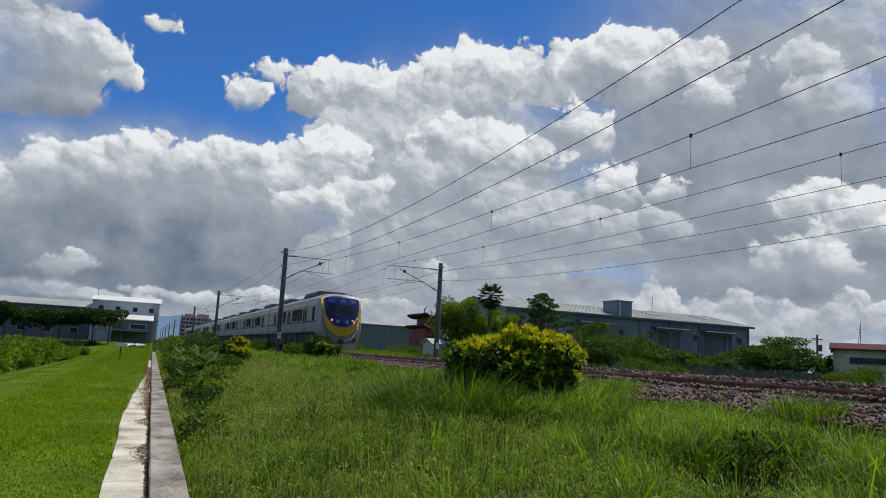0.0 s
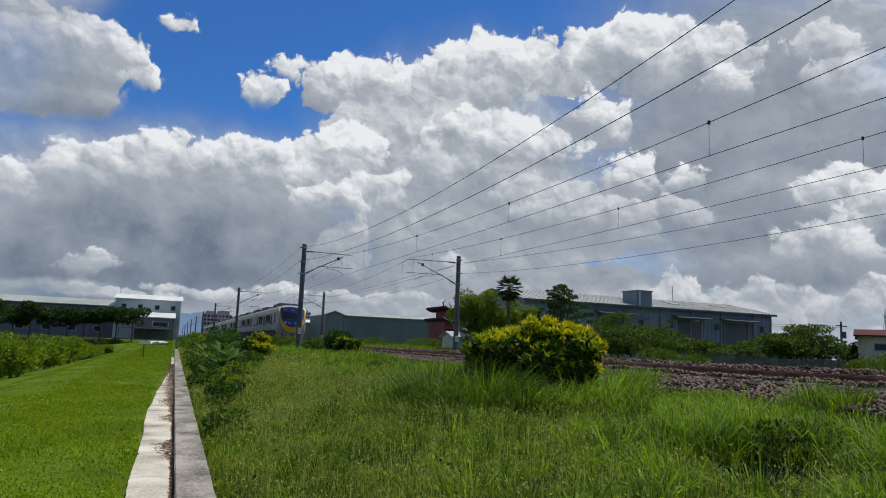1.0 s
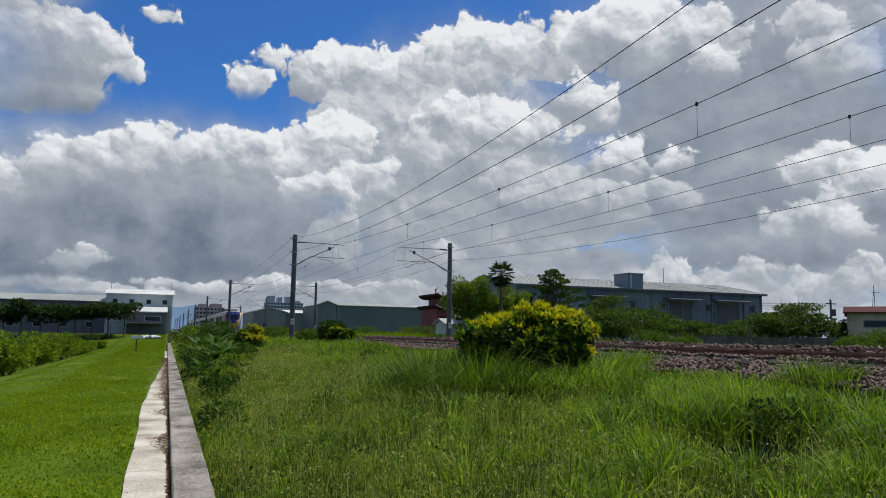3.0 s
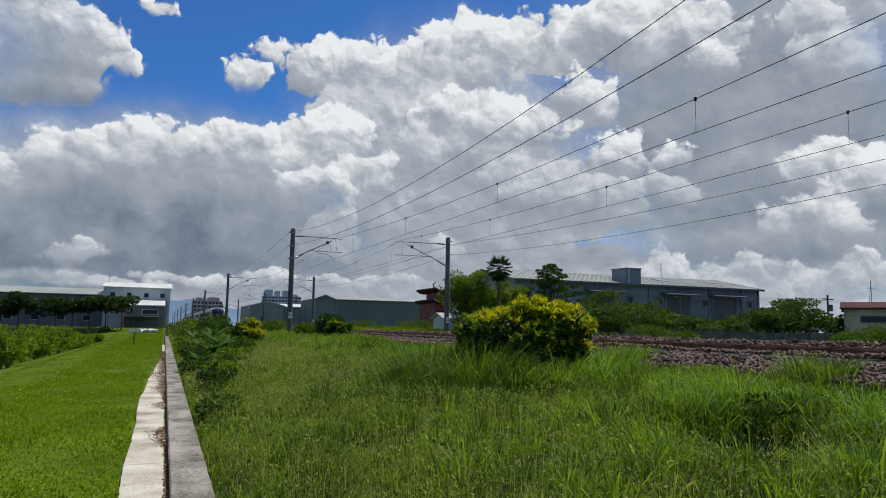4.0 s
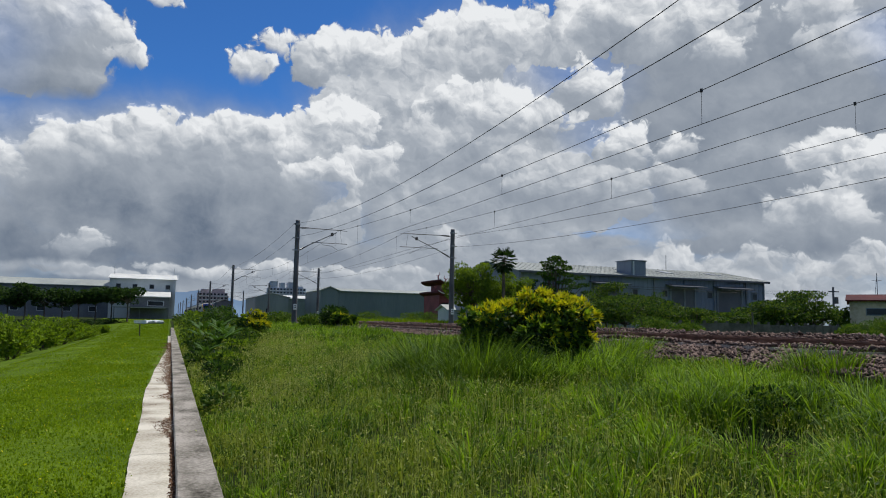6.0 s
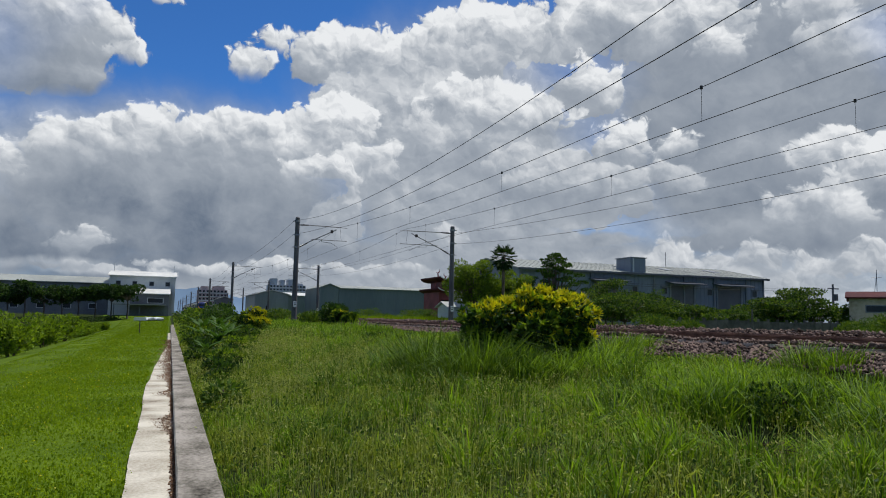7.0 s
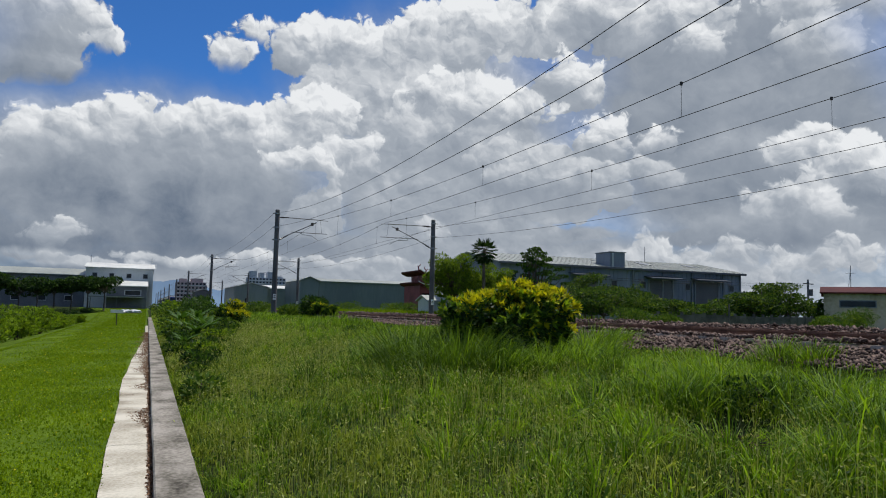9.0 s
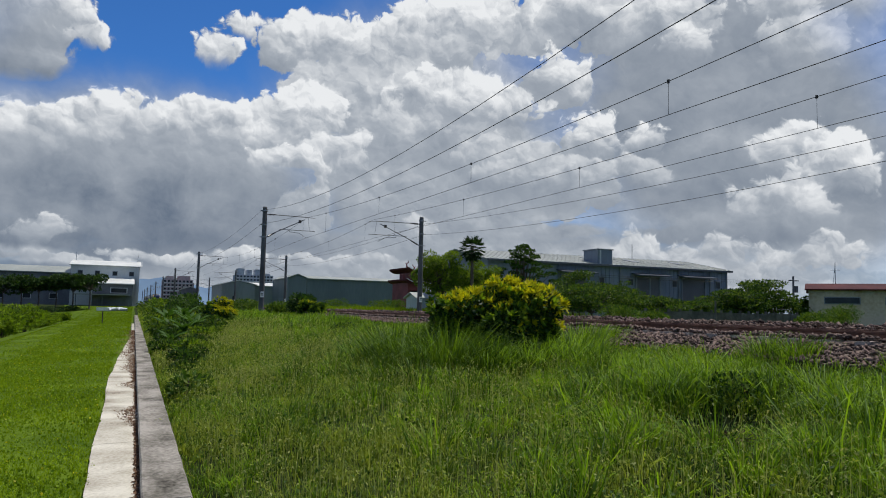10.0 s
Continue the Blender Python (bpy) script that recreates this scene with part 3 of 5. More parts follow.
def mast(side, reach=1.0):
    """A round spun-concrete mast with its hinged bracket; side 1: the bracket reaches to +x."""
    m = thing("catenary_mast", "dark concrete railway mast with steel catenary bracket", "catenary mast", group="catenary masts")
    top = 8.27 - 0.7
    part("post", rodded(((0, 0, 0), (0, 0, top), 0.19, 0.15, 16)), M["mast"], m, smooth=False)
    part("cap", rodded(((0, 0, top), (0, 0, top + 0.06), 0.165, 0.12, 16)), M["mast"], m)
    side = side * reach
    z = lambda v: v - 0.7
    part("top_tube", rodded(((0.75 * side, 0, z(7.83)), (3.05 * side, 0, z(7.80)), 0.032), ((2.75 * side, 0, z(7.82)), (3.5 * side, 0, z(7.76)), 0.02)), M["steel"], m)
    part("stay_tube", rodded(((0.75 * side, 0, z(6.62)), (2.75 * side, 0, z(7.62)), 0.032)), M["steel"], m)
    part("registration_tube", rodded(((1.0 * side, 0, z(6.85)), (3.5 * side, 0, z(6.85)), 0.024)), M["steel"], m)
    part("steady_arm", rodded(((1.7 * side, 0, z(6.9)), (1.72 * side, 0, z(6.72)), 0.016), ((1.72 * side, 0, z(6.72)), (2.4 * side, 0, z(6.66)), 0.016),
                              ((2.4 * side, 0, z(6.66)), (2.9 * side, 0, z(6.36)), 0.016)), M["steel"], m)
    part("hanger", rodded(((3.1 * side, 0, z(6.85)), (3.0 * side, 0, z(7.78)), 0.008)), M["wire"], m)
    for za, zb, r in ((7.80, 7.83, 0.06), (6.25, 6.62, 0.06)):
        bm = bmesh.new()
        a, b = Vector((0.15 * side, 0, z(za))), Vector((0.78 * side, 0, z(zb)))
        rod(bm, a, b, 0.035)
        for k in range(7):
            c = a.lerp(b, 0.2 + 0.1 * k)
            rod(bm, c, c.lerp(b, 0.06), 0.07, 0.05, 10)
        part("insulator", bm, M["porcelain"], m)
    bm = boxed(2.42 * side - 0.09, 2.42 * side + 0.09, -0.07, 0.07, z(7.36), z(7.58), 0.02)
    part("clamp", bm, M["porcelain"], m)
    for zz in (8.05, 7.10, 6.25):
        part("band", rodded(((0, 0, z(zz) - 0.05), (0, 0, z(zz) + 0.05), 0.19, 0.19, 12), ((0, 0, z(zz)), (-0.30 * side, 0, z(zz)), 0.03)), M["steel"], m)
    part("number_plate", boxed(-0.11, 0.11, -0.205, -0.19, 1.45, 1.85, 0.005), M["plate"], m, "small pale plate with faded marks")
    part("plate_mark", boxed(-0.07, 0.07, -0.208, -0.2055, 1.58, 1.64), M["under"], m)
    part("plate_mark", boxed(-0.07, 0.07, -0.208, -0.2055, 1.69, 1.75), M["under"], m)
    return m


def wire(name, pts, r, parent=None, mat="wire"):
    cu = bpy.data.curves.new(name, "CURVE")
    cu.dimensions, cu.bevel_depth, cu.bevel_resolution = "3D", r, 1
    sp = cu.splines.new("POLY")
    sp.points.add(len(pts) - 1)
    for p, q in zip(sp.points, pts):
        p.co = (*q, 1)
    cu.materials.append(M[mat])
    ob = new(name, cu)
    ob.parent = parent
    return ob


def sagging(x, y_first, z_end, sag, z_start, sag_first, spans=8):
    """A wire over all masts; the first mast carries it at z_start, the rest at z_end."""
    pts = []
    for s in range(-1, spans):
        za, zb = (z_start if s <= 0 else z_end), (z_start if s < 0 else z_end)
        for k in range(16):
            u = k / 16
            pts.append((x, y_first + (s + u) * SPAN, za + (zb - za) * u - (sag_first if s <= 0 else sag) * 4 * u * (1 - u)))
    return pts


def overhead(centre, y0, first, messenger, contact):
    """messenger, contact: height at the masts, sag, height at the first mast, sag of the first span."""
    line = thing("catenary_line", "thin overhead contact line with messenger wire and droppers", "overhead line", group="overhead lines")
    wire("messenger_wire", sagging(centre, y0, *messenger), 0.009, line)
    wire("contact_wire", sagging(centre, y0, *contact), 0.008, line)

    def at(w, s, u):
        za, zb = (w[2] if s <= 0 else w[0]), (w[2] if s < 0 else w[0])
        return za + (zb - za) * u - (w[3] if s <= 0 else w[1]) * 4 * u * (1 - u)

    for s in range(-1, 4):
        for k in range(5):
            u = (first + 10.5 * k) / SPAN
            if u > 0.98:
                continue
            y = y0 + (s + u) * SPAN
            zm, zc = at(messenger, s, u), at(contact, s, u)
            part("dropper", rodded(((centre, y, zm), (centre, y, zc), 0.005, 0.005, 5), ((centre, y, zm - 0.04), (centre, y, zm + 0.04), 0.035, 0.035, 6)), M["wire"], line)


def railway():
    track(NEAR, "track_near")
    track(FAR, "track_far")
    ballast()
    a, b = mast(1), mast(-1, 1.14)
    a.matrix_world = pose(8.4, 49.8, 0.7)
    b.matrix_world = pose(19.4, 48.5, 0.62)
    for k in range(1, 9):
        copy_thing(a, pose(8.4, 49.8 + SPAN * k, 0.75))
        if k < 7:
            copy_thing(b, pose(19.4, 48.5 + SPAN * k, 0.7))
    copy_thing(a, pose(8.4, 49.8 - SPAN, 0.65))
    copy_thing(b, pose(19.4, 48.5 - SPAN, 0.6))
    overhead(NEAR, 49.8 - SPAN, 1.1, (7.78, 0.76, 7.36, 0.64), (6.36, 0.10, 6.2, 0.05))
    overhead(FAR + 0.2, 48.5 - SPAN, 2.1, (7.82, 0.76, 7.45, 0.48), (6.50, 0.10, 6.34, 0.03))
    for x, y0, z, sag, za, first in ((8.2, 49.8 - SPAN, 8.10, 0.55, 8.10, 1.35), (8.2, 49.8 - SPAN, 7.15, 0.54, 6.94, 0.95),
                                     (19.6, 48.5 - SPAN, 7.75, 0.49, 7.03, 0.55), (19.6, 48.5 - SPAN, 6.97, 0.5, 6.55, 0.75)):
        ob = wire("feeder_wire", sagging(x, y0, z, sag, za, first), 0.009)
        tagged(ob, "single dark feeder wire slung between masts", "wire", "feeder wires")


railway()


# ---------------------------------------------------------------- train
def train():
    """Eight cars; local y = 0 at the rear face, the train runs on to +y; local z = 0 on the rail."""
    t = thing("passenger_train", "stainless commuter train with blue and yellow rounded end", "train", (NEAR, 45, RAIL))
    W, L = 1.43, 19.6

    def section(w, zt):
        return [(-w, 1.22), (-w * 1.01, 1.6), (-w, 3.05), (-w * 0.93, 3.40), (-w * 0.72, 3.62), (-w * 0.35, zt), (w * 0.35, zt), (w * 0.72, 3.62),
                (w * 0.93, 3.40), (w, 3.05), (w * 1.01, 1.6), (w, 1.22)]

    def car(k):
        y0 = 20.0 * k + (1.1 if k == 0 else 0.2)
        y1 = 20.0 * k + L + 0.2
        body = part("car_body", prism(section(W, 3.70), "y", y0, y1), M["stainless"], t)
        part("yellow_stripe", boxed(-W - 0.02, -W + 0.03, y0 + 0.05, y1, 3.02, 3.12), M["train_yellow"], body)
        part("waist_rib", boxed(-W - 0.035, -W, y0 + 0.05, y1, 1.90, 1.96), M["under"], body)
        part("underframe", boxed(-W + 0.12, W - 0.12, y0 + 0.3, y1 - 0.3, 0.45, 1.22), M["under"], body)
        part("sole_bar", boxed(-W - 0.01, -W + 0.1, y0, y1, 1.18, 1.27), M["under"], body)
        for yb in (y0 + 2.8, y1 - 2.8):
            for w in (-0.95, 0.95):
                part("wheel", rodded(((-0.6, yb + w, 0.42), (-0.47, yb + w, 0.42), 0.42, 0.42, 16)), M["under"], body)
                part("wheel", rodded(((0.47, yb + w, 0.42), (0.6, yb + w, 0.42), 0.42, 0.42, 16)), M["under"], body)
            part("bogie_frame", boxed(-1.0, 1.0, yb - 1.5, yb + 1.5, 0.35, 0.72, 0.04), M["under"], body)
        for a, b in ((6.2, 7.4), (7.9, 9.8), (10.4, 12.6), (13.0, 13.8)):
            part("equipment_box", boxed(-W + 0.06, -W + 0.7, y0 + a, y0 + b, 0.42, 1.1, 0.03), M["under"], body)
        span = y1 - y0
        for j in range(3):
            c = y0 + span * (j + 0.5) / 3 + (0.4 if k == 0 and j == 0 else 0)
            for h in (-0.34, 0.34):
                d = part("door_leaf", boxed(-W - 0.012, -W + 0.02, c + h - 0.32, c + h + 0.32, 1.26, 2.95, 0.0), M["car_door"], body)
                part("door_window", boxed(-W - 0.02, -W - 0.005, c + h - 0.17, c + h + 0.17, 1.95, 2.75), M["car_pane"], d)
        for j in range(2):
            c = y0 + span * (j + 1) / 3
            for h in (-1.35, -0.45, 0.45, 1.35):
                part("window", boxed(-W - 0.022, -W + 0.02, c + h - 0.36, c + h + 0.36, 2.05, 2.85, 0.0), M["car_pane"], body)
        if k == 0:
            part("window", boxed(-W - 0.022, -W + 0.02, y0 + 0.55, y0 + 1.15, 2.0, 2.85), M["car_pane"], body)
        part("roof_unit", boxed(-0.95, 0.95, y0 + 2.0, y0 + 6.5, 3.66, 4.0, 0.08), M["train_roof"], body)
        part("roof_unit", boxed(-0.95, 0.95, y1 - 6.5, y1 - 2.2, 3.66, 4.0, 0.08), M["train_roof"], body)
        part("roof_cover", boxed(-0.9, 0.9, y0 + 0.3, y1, 3.62, 3.76, 0.03), M["train_roof"], body)
        if k < 7:
            part("gangway", boxed(-0.8, 0.8, y1 - 0.05, y1 + 0.45, 1.0, 3.4), M["rubber"], body)
        if k in (1, 4):
            part("pantograph", rodded(((-0.5, y1 - 4, 4.0), (-0.4, y1 - 2.8, 4.5), 0.03), ((-0.4, y1 - 2.8, 4.5), (-0.2, y1 - 4, 4.95), 0.03),
                                      ((-0.8, y1 - 4, 4.96), (0.8, y1 - 4, 4.96), 0.03)), M["steel"], body)

    for k in range(8):
        car(k)

    # the moulded end: a swelling shell lofted from the body's section to a rounded face
    nose = bmesh.new()
    rings = []
    steps = 9
    for i in range(steps + 1):
        u = i / steps
        y = 1.12 * (1 - u) + 0.0
        k = 1 - 0.13 * u ** 2.2
        drop = 0.12 * u ** 2
        ring = []
        for p in section(W, 3.70) + [(W * 0.82, 0.42), (-W * 0.82, 0.42)]:
            zz = p[1]
            zz = zz - drop * max(0.0, (zz - 2.6) / 1.1)
            bow = 0.32 * (p[0] / W) ** 2 * u + 0.42 * max(0.0, (zz - 2.0) / 1.6) ** 1.5 * u + 0.25 * max(0.0, (1.2 - zz) / 0.8) * u
            ring.append(nose.verts.new((p[0] * k, y + bow, zz)))
        rings.append(ring)
    n = len(rings[0])
    for r0, r1 in zip(rings, rings[1:]):
        for i in range(n):
            nose.faces.new((r0[i], r0[(i + 1) % n], r1[(i + 1) % n], r1[i]))
    nose.faces.new(rings[-1])
    bmesh.ops.recalc_face_normals(nose, faces=nose.faces[:])
    part("end_shell", nose, M["stainless"], t)

    def face_y(x, z):
        """The depth of the rounded face over its width and height."""
        return 0.32 * (x / W) ** 2 + 0.42 * max(0.0, (z - 2.0) / 1.6) ** 1.5 + 0.25 * max(0.0, (1.2 - z) / 0.8)

    def half_width(z):
        return W * 0.87 * (1.0 if z < 3.0 else math.sqrt(max(0.0, 1 - ((z - 3.0) / 0.72) ** 2)) * 0.55 + 0.45)

    def mask(z_low, half, lift, mat, name, label, z_top=3.54):
        """A curved panel on the face, bounded below by a deep bow."""
        bm = bmesh.new()
        cols, rows = 24, 14
        grid = []
        for i in range(cols + 1):
            x = half * (2 * i / cols - 1)
            low = z_low + (z_top - 0.45 - z_low) * (1 - math.sqrt(max(0.0, 1 - (abs(x) / half) ** 2.4)))
            top = z_top - 0.18 * (x / half) ** 4
            grid.append([bm.verts.new((x, face_y(x, low + (top - low) * j / rows) - lift, low + (top - low) * j / rows)) for j in range(rows + 1)])
        for i in range(cols):
            for j in range(rows):
                bm.faces.new((grid[i][j], grid[i + 1][j], grid[i + 1][j + 1], grid[i][j + 1]))
        bmesh.ops.solidify(bm, geom=bm.faces[:], thickness=-0.03)
        bmesh.ops.recalc_face_normals(bm, faces=bm.faces[:])
        return part(name, bm, mat, t, label, smooth=True)

    mask(0.55, W * 0.885, 0.006, M["stainless"], "end_panel", "grey rounded end panel", 3.57)
    mask(1.06, W * 0.905, 0.014, M["train_yellow"], "yellow_band", "curved yellow band")
    mask(1.60, W * 0.81, 0.022, M["train_blue"], "blue_mask", "glossy blue end mask")

    def inset(name, x0, x1, z0, z1, mat, lift=0.03, label=""):
        bm = bmesh.new()
        cols, rows = 10, 6
        grid = []
        for i in range(cols + 1):
            x = x0 + (x1 - x0) * i / cols
            grid.append([bm.verts.new((x, face_y(x, z0 + (z1 - z0) * j / rows) - lift, z0 + (z1 - z0) * j / rows)) for j in range(rows + 1)])
        for i in range(cols):
            for j in range(rows):
                bm.faces.new((grid[i][j], grid[i + 1][j], grid[i + 1][j + 1], grid[i][j + 1]))
        bmesh.ops.solidify(bm, geom=bm.faces[:], thickness=-0.03)
        bmesh.ops.recalc_face_normals(bm, faces=bm.faces[:])
        return part(name, bm, mat, t, label)

    inset("windscreen", -0.94, 0.94, 2.32, 3.0, M["windscreen"], 0.032, "dark curved windscreen")
    for x in (-0.72, 0.0, 0.72):
        inset("destination_box", x - 0.18, x + 0.18, 3.14, 3.34, M["lamp_glass"], 0.032)
    for x in (-0.66, 0.66):
        part("tail_lamp", rodded(((x, face_y(x, 2.02) - 0.06, 2.02), (x, face_y(x, 2.02) + 0.02, 2.02), 0.065, 0.065, 12)), M["tail_light"], t, "lit tail lamp")
    for x in (-0.30, 0.30):
        part("headlamp", rodded(((x, face_y(x, 1.95) - 0.06, 1.95), (x, face_y(x, 1.95) + 0.02, 1.95), 0.11, 0.11, 14)), M["lamp_glass"], t, "unlit round headlamp")
    for s in (-1, 1):
        part("wiper", rodded(((s * 0.15, face_y(0.15, 2.26) - 0.07, 2.26), (s * 0.62, face_y(0.62, 2.55) - 0.07, 2.48), 0.015)), M["rubber"], t)
        part("panel_joint", rodded(((s * 0.55, face_y(0.55, 1.45) - 0.03, 1.45), (s * 0.60, face_y(0.60, 0.75) - 0.03, 0.75), 0.012)), M["rubber"], t)
    part("panel_joint", rodded(((0, face_y(0, 1.32) - 0.02, 1.32), (0, face_y(0, 0.7) - 0.02, 0.7), 0.012)), M["rubber"], t)
    part("skirt", boxed(-W * 0.8, W * 0.8, 0.35, 1.6, 0.22, 0.75, 0.1), M["stainless"], t)
    part("coupler", rodded(((0, -0.1, 0.75), (0, 0.6, 0.75), 0.14, 0.16, 10)), M["under"], t)
    for x in (-0.9, 0.9):
        part("step_hole", boxed(x - 0.1, x + 0.1, face_y(x, 0.85) - 0.03, face_y(x, 0.85) + 0.05, 0.75, 0.95), M["rubber"], t)
    return t


the_train = train()


# ---------------------------------------------------------------- buildings
def window_part(house, x0, x1, y, z0, z1, frame_mat="trim", depth=0.12):
    """A framed window in a wall that faces -y."""
    f = part("window", boxed(x0, x1, y - 0.06, y + 0.02, z0, z1), M[frame_mat], house)
    part("pane", boxed(x0 + 0.08, x1 - 0.08, y - 0.075, y - 0.05, z0 + 0.08, z1 - 0.08), M["pane"], f)
    return f


def warehouse():
    x0, x1, y0, y1, zb, ze, rise = 36.2, 70.7, 70.6, 86.6, 0.8, 7.25, 1.5
    w = thing("warehouse", "long blue-grey metal warehouse with pale roof and roller doors", "warehouse")
    part("wall", boxed(x0, x1, y0, y0 + 0.25, zb, ze), M["cladding"], w)
    part("wall", boxed(x0, x1, y1 - 0.25, y1, zb, ze), M["cladding"], w)
    ym = (y0 + y1) / 2
    for xa in (x0, x1 - 0.25):
        part("gable", prism([(y0 + 0.25, zb), (y1 - 0.25, zb), (y1 - 0.25, ze), (ym, ze + rise - 0.1), (y0 + 0.25, ze)], "x", xa, xa + 0.25), M["cladding"], w)
    roof = part("roof", prism([(y0 - 0.5, ze - 0.09), (ym, ze + rise), (y1 + 0.5, ze - 0.09), (y1 + 0.5, ze + 0.03), (ym, ze + rise + 0.14), (y0 - 0.5, ze + 0.03)], "x", x0 - 0.4, x1 + 0.4),
                M["roofing"], w)
    part("gutter", boxed(x0 - 0.4, x1 + 0.4, y0 - 0.65, y0 - 0.5, ze - 0.22, ze + 0.02), M["shutter"], roof)
    ang = rise / (ym - y0)
    for k in range(44):
        x = x0 + 0.3 + k * 0.8
        s = part("roof_rib", prism([(y0 - 0.45, ze + 0.04), (ym, ze + rise + 0.15), (ym, ze + rise + 0.19), (y0 - 0.45, ze + 0.08)], "x", x, x + 0.05), M["roofing"], roof)
    for xs in (42.5, 52.0, 58.5, 66.0):
        yy = y0 + 3.5
        z = ze + ang * 4.0
        part("skylight", prism([(yy, z + 0.02), (yy + 2.2, z + 0.02 + ang * 2.2), (yy + 2.2, z + 0.1 + ang * 2.2), (yy, z + 0.1)], "x", xs, xs + 1.1), M["trim"], roof)
    # ribs of the cladding, and posts
    for k in range(1, 60):
        x = x0 + k * 0.6
        if x < x1 - 0.2:
            part("cladding_rib", boxed(x, x + 0.05, y0 - 0.035, y0, zb, ze - 0.1), M["cladding"], w)
    for x in (x0 + 0.05, x0 + 9.0, x0 + 17.6, x0 + 22.0, x0 + 26.5, x0 + 31.5, x1 - 0.2):
        part("downpipe", boxed(x, x + 0.16, y0 - 0.16, y0 - 0.04, zb, ze - 0.15), M["trim"], w)
    # roller doors with canopies
    for a, b in ((45.8, 48.9), (56.4, 59.7), (63.4, 66.9)):
        d = part("roller_door", boxed(a, b, y0 - 0.06, y0 + 0.1, zb, 5.95), M["shutter"], w, "dark closed roller shutter")
        for k in range(16):
            part("slat", boxed(a + 0.05, b - 0.05, y0 - 0.085, y0 - 0.06, zb + 0.3 * k + 0.02, zb + 0.3 * k + 0.26), M["shutter"], d)
        for e in (a - 0.25, b + 0.02):
            part("door_post", boxed(e, e + 0.22, y0 - 0.14, y0, zb, 6.1), M["trim"], w)
        part("canopy", prism([(y0 - 1.6, 6.05), (y0, 6.35), (y0, 6.47), (y0 - 1.6, 6.17)], "x", a - 0.8, b + 0.8), M["canopy"], w)
    for x in (50.7, 54.9, 61.6, 68.6):
        f = window_part(w, x + 0.15, x + 0.95, y0, 4.9, 5.75)
        part("hood", boxed(x, x + 1.1, y0 - 0.25, y0, 5.8, 5.86), M["trim"], f)
    # box tower on the eave
    v = part("ventilation_box", boxed(50.5, 52.6, y0 - 0.3, y0 + 2.6, ze - 0.2, ze + 1.75, 0.04), M["cladding"], w, "grey metal box on the eave")
    part("box_edge", boxed(50.75, 50.95, y0 - 0.36, y0 - 0.3, ze - 0.2, ze + 1.7), M["white_wall"], v)
    part("box_top", boxed(50.4, 52.7, y0 - 0.4, y0 + 2.7, ze + 1.75, ze + 1.85), M["trim"], v)
    part("aerial", rodded(((62, ym, ze + 1.5), (62, ym, ze + 3.6), 0.04)), M["steel"], w)


def gable_house(name, label, x0, x1, y0, y1, zb, ze, rise, wall, roof, ridge="x", windows=()):
    h = thing(name, label, "building")
    if ridge == "x":
        ym = (y0 + y1) / 2
        part("wall", boxed(x0 + 0.2, x1 - 0.2, y0, y0 + 0.2, zb, ze), M[wall], h)
        part("wall", boxed(x0 + 0.2, x1 - 0.2, y1 - 0.2, y1, zb, ze), M[wall], h)
        for xa in (x0, x1 - 0.2):
            part("gable", prism([(y0, zb), (y1, zb), (y1, ze), (ym, ze + rise - 0.06), (y0, ze)], "x", xa, xa + 0.2), M[wall], h)
        part("roof", prism([(y0 - 0.4, ze - 0.05), (ym, ze + rise), (y1 + 0.4, ze - 0.05), (y1 + 0.4, ze + 0.07), (ym, ze + rise + 0.14), (y0 - 0.4, ze + 0.07)], "x", x0 - 0.3, x1 + 0.3), M[roof], h)
    else:
        xm = (x0 + x1) / 2
        for xa in (x0, x1 - 0.2):
            part("wall", boxed(xa, xa + 0.2, y0 + 0.2, y1 - 0.2, zb, ze), M[wall], h)
        for ya in (y0, y1 - 0.2):
            part("gable", prism([(x0, zb), (x1, zb), (x1, ze), (xm, ze + rise - 0.06), (x0, ze)], "y", ya, ya + 0.2), M[wall], h)
        part("roof", prism([(x0 - 0.4, ze - 0.05), (xm, ze + rise), (x1 + 0.4, ze - 0.05), (x1 + 0.4, ze + 0.07), (xm, ze + rise + 0.14), (x0 - 0.4, ze + 0.07)], "y", y0 - 0.3, y1 + 0.3), M[roof], h)
    for a, b, c, d in windows:
        window_part(h, a, b, y0, c, d)
    return h


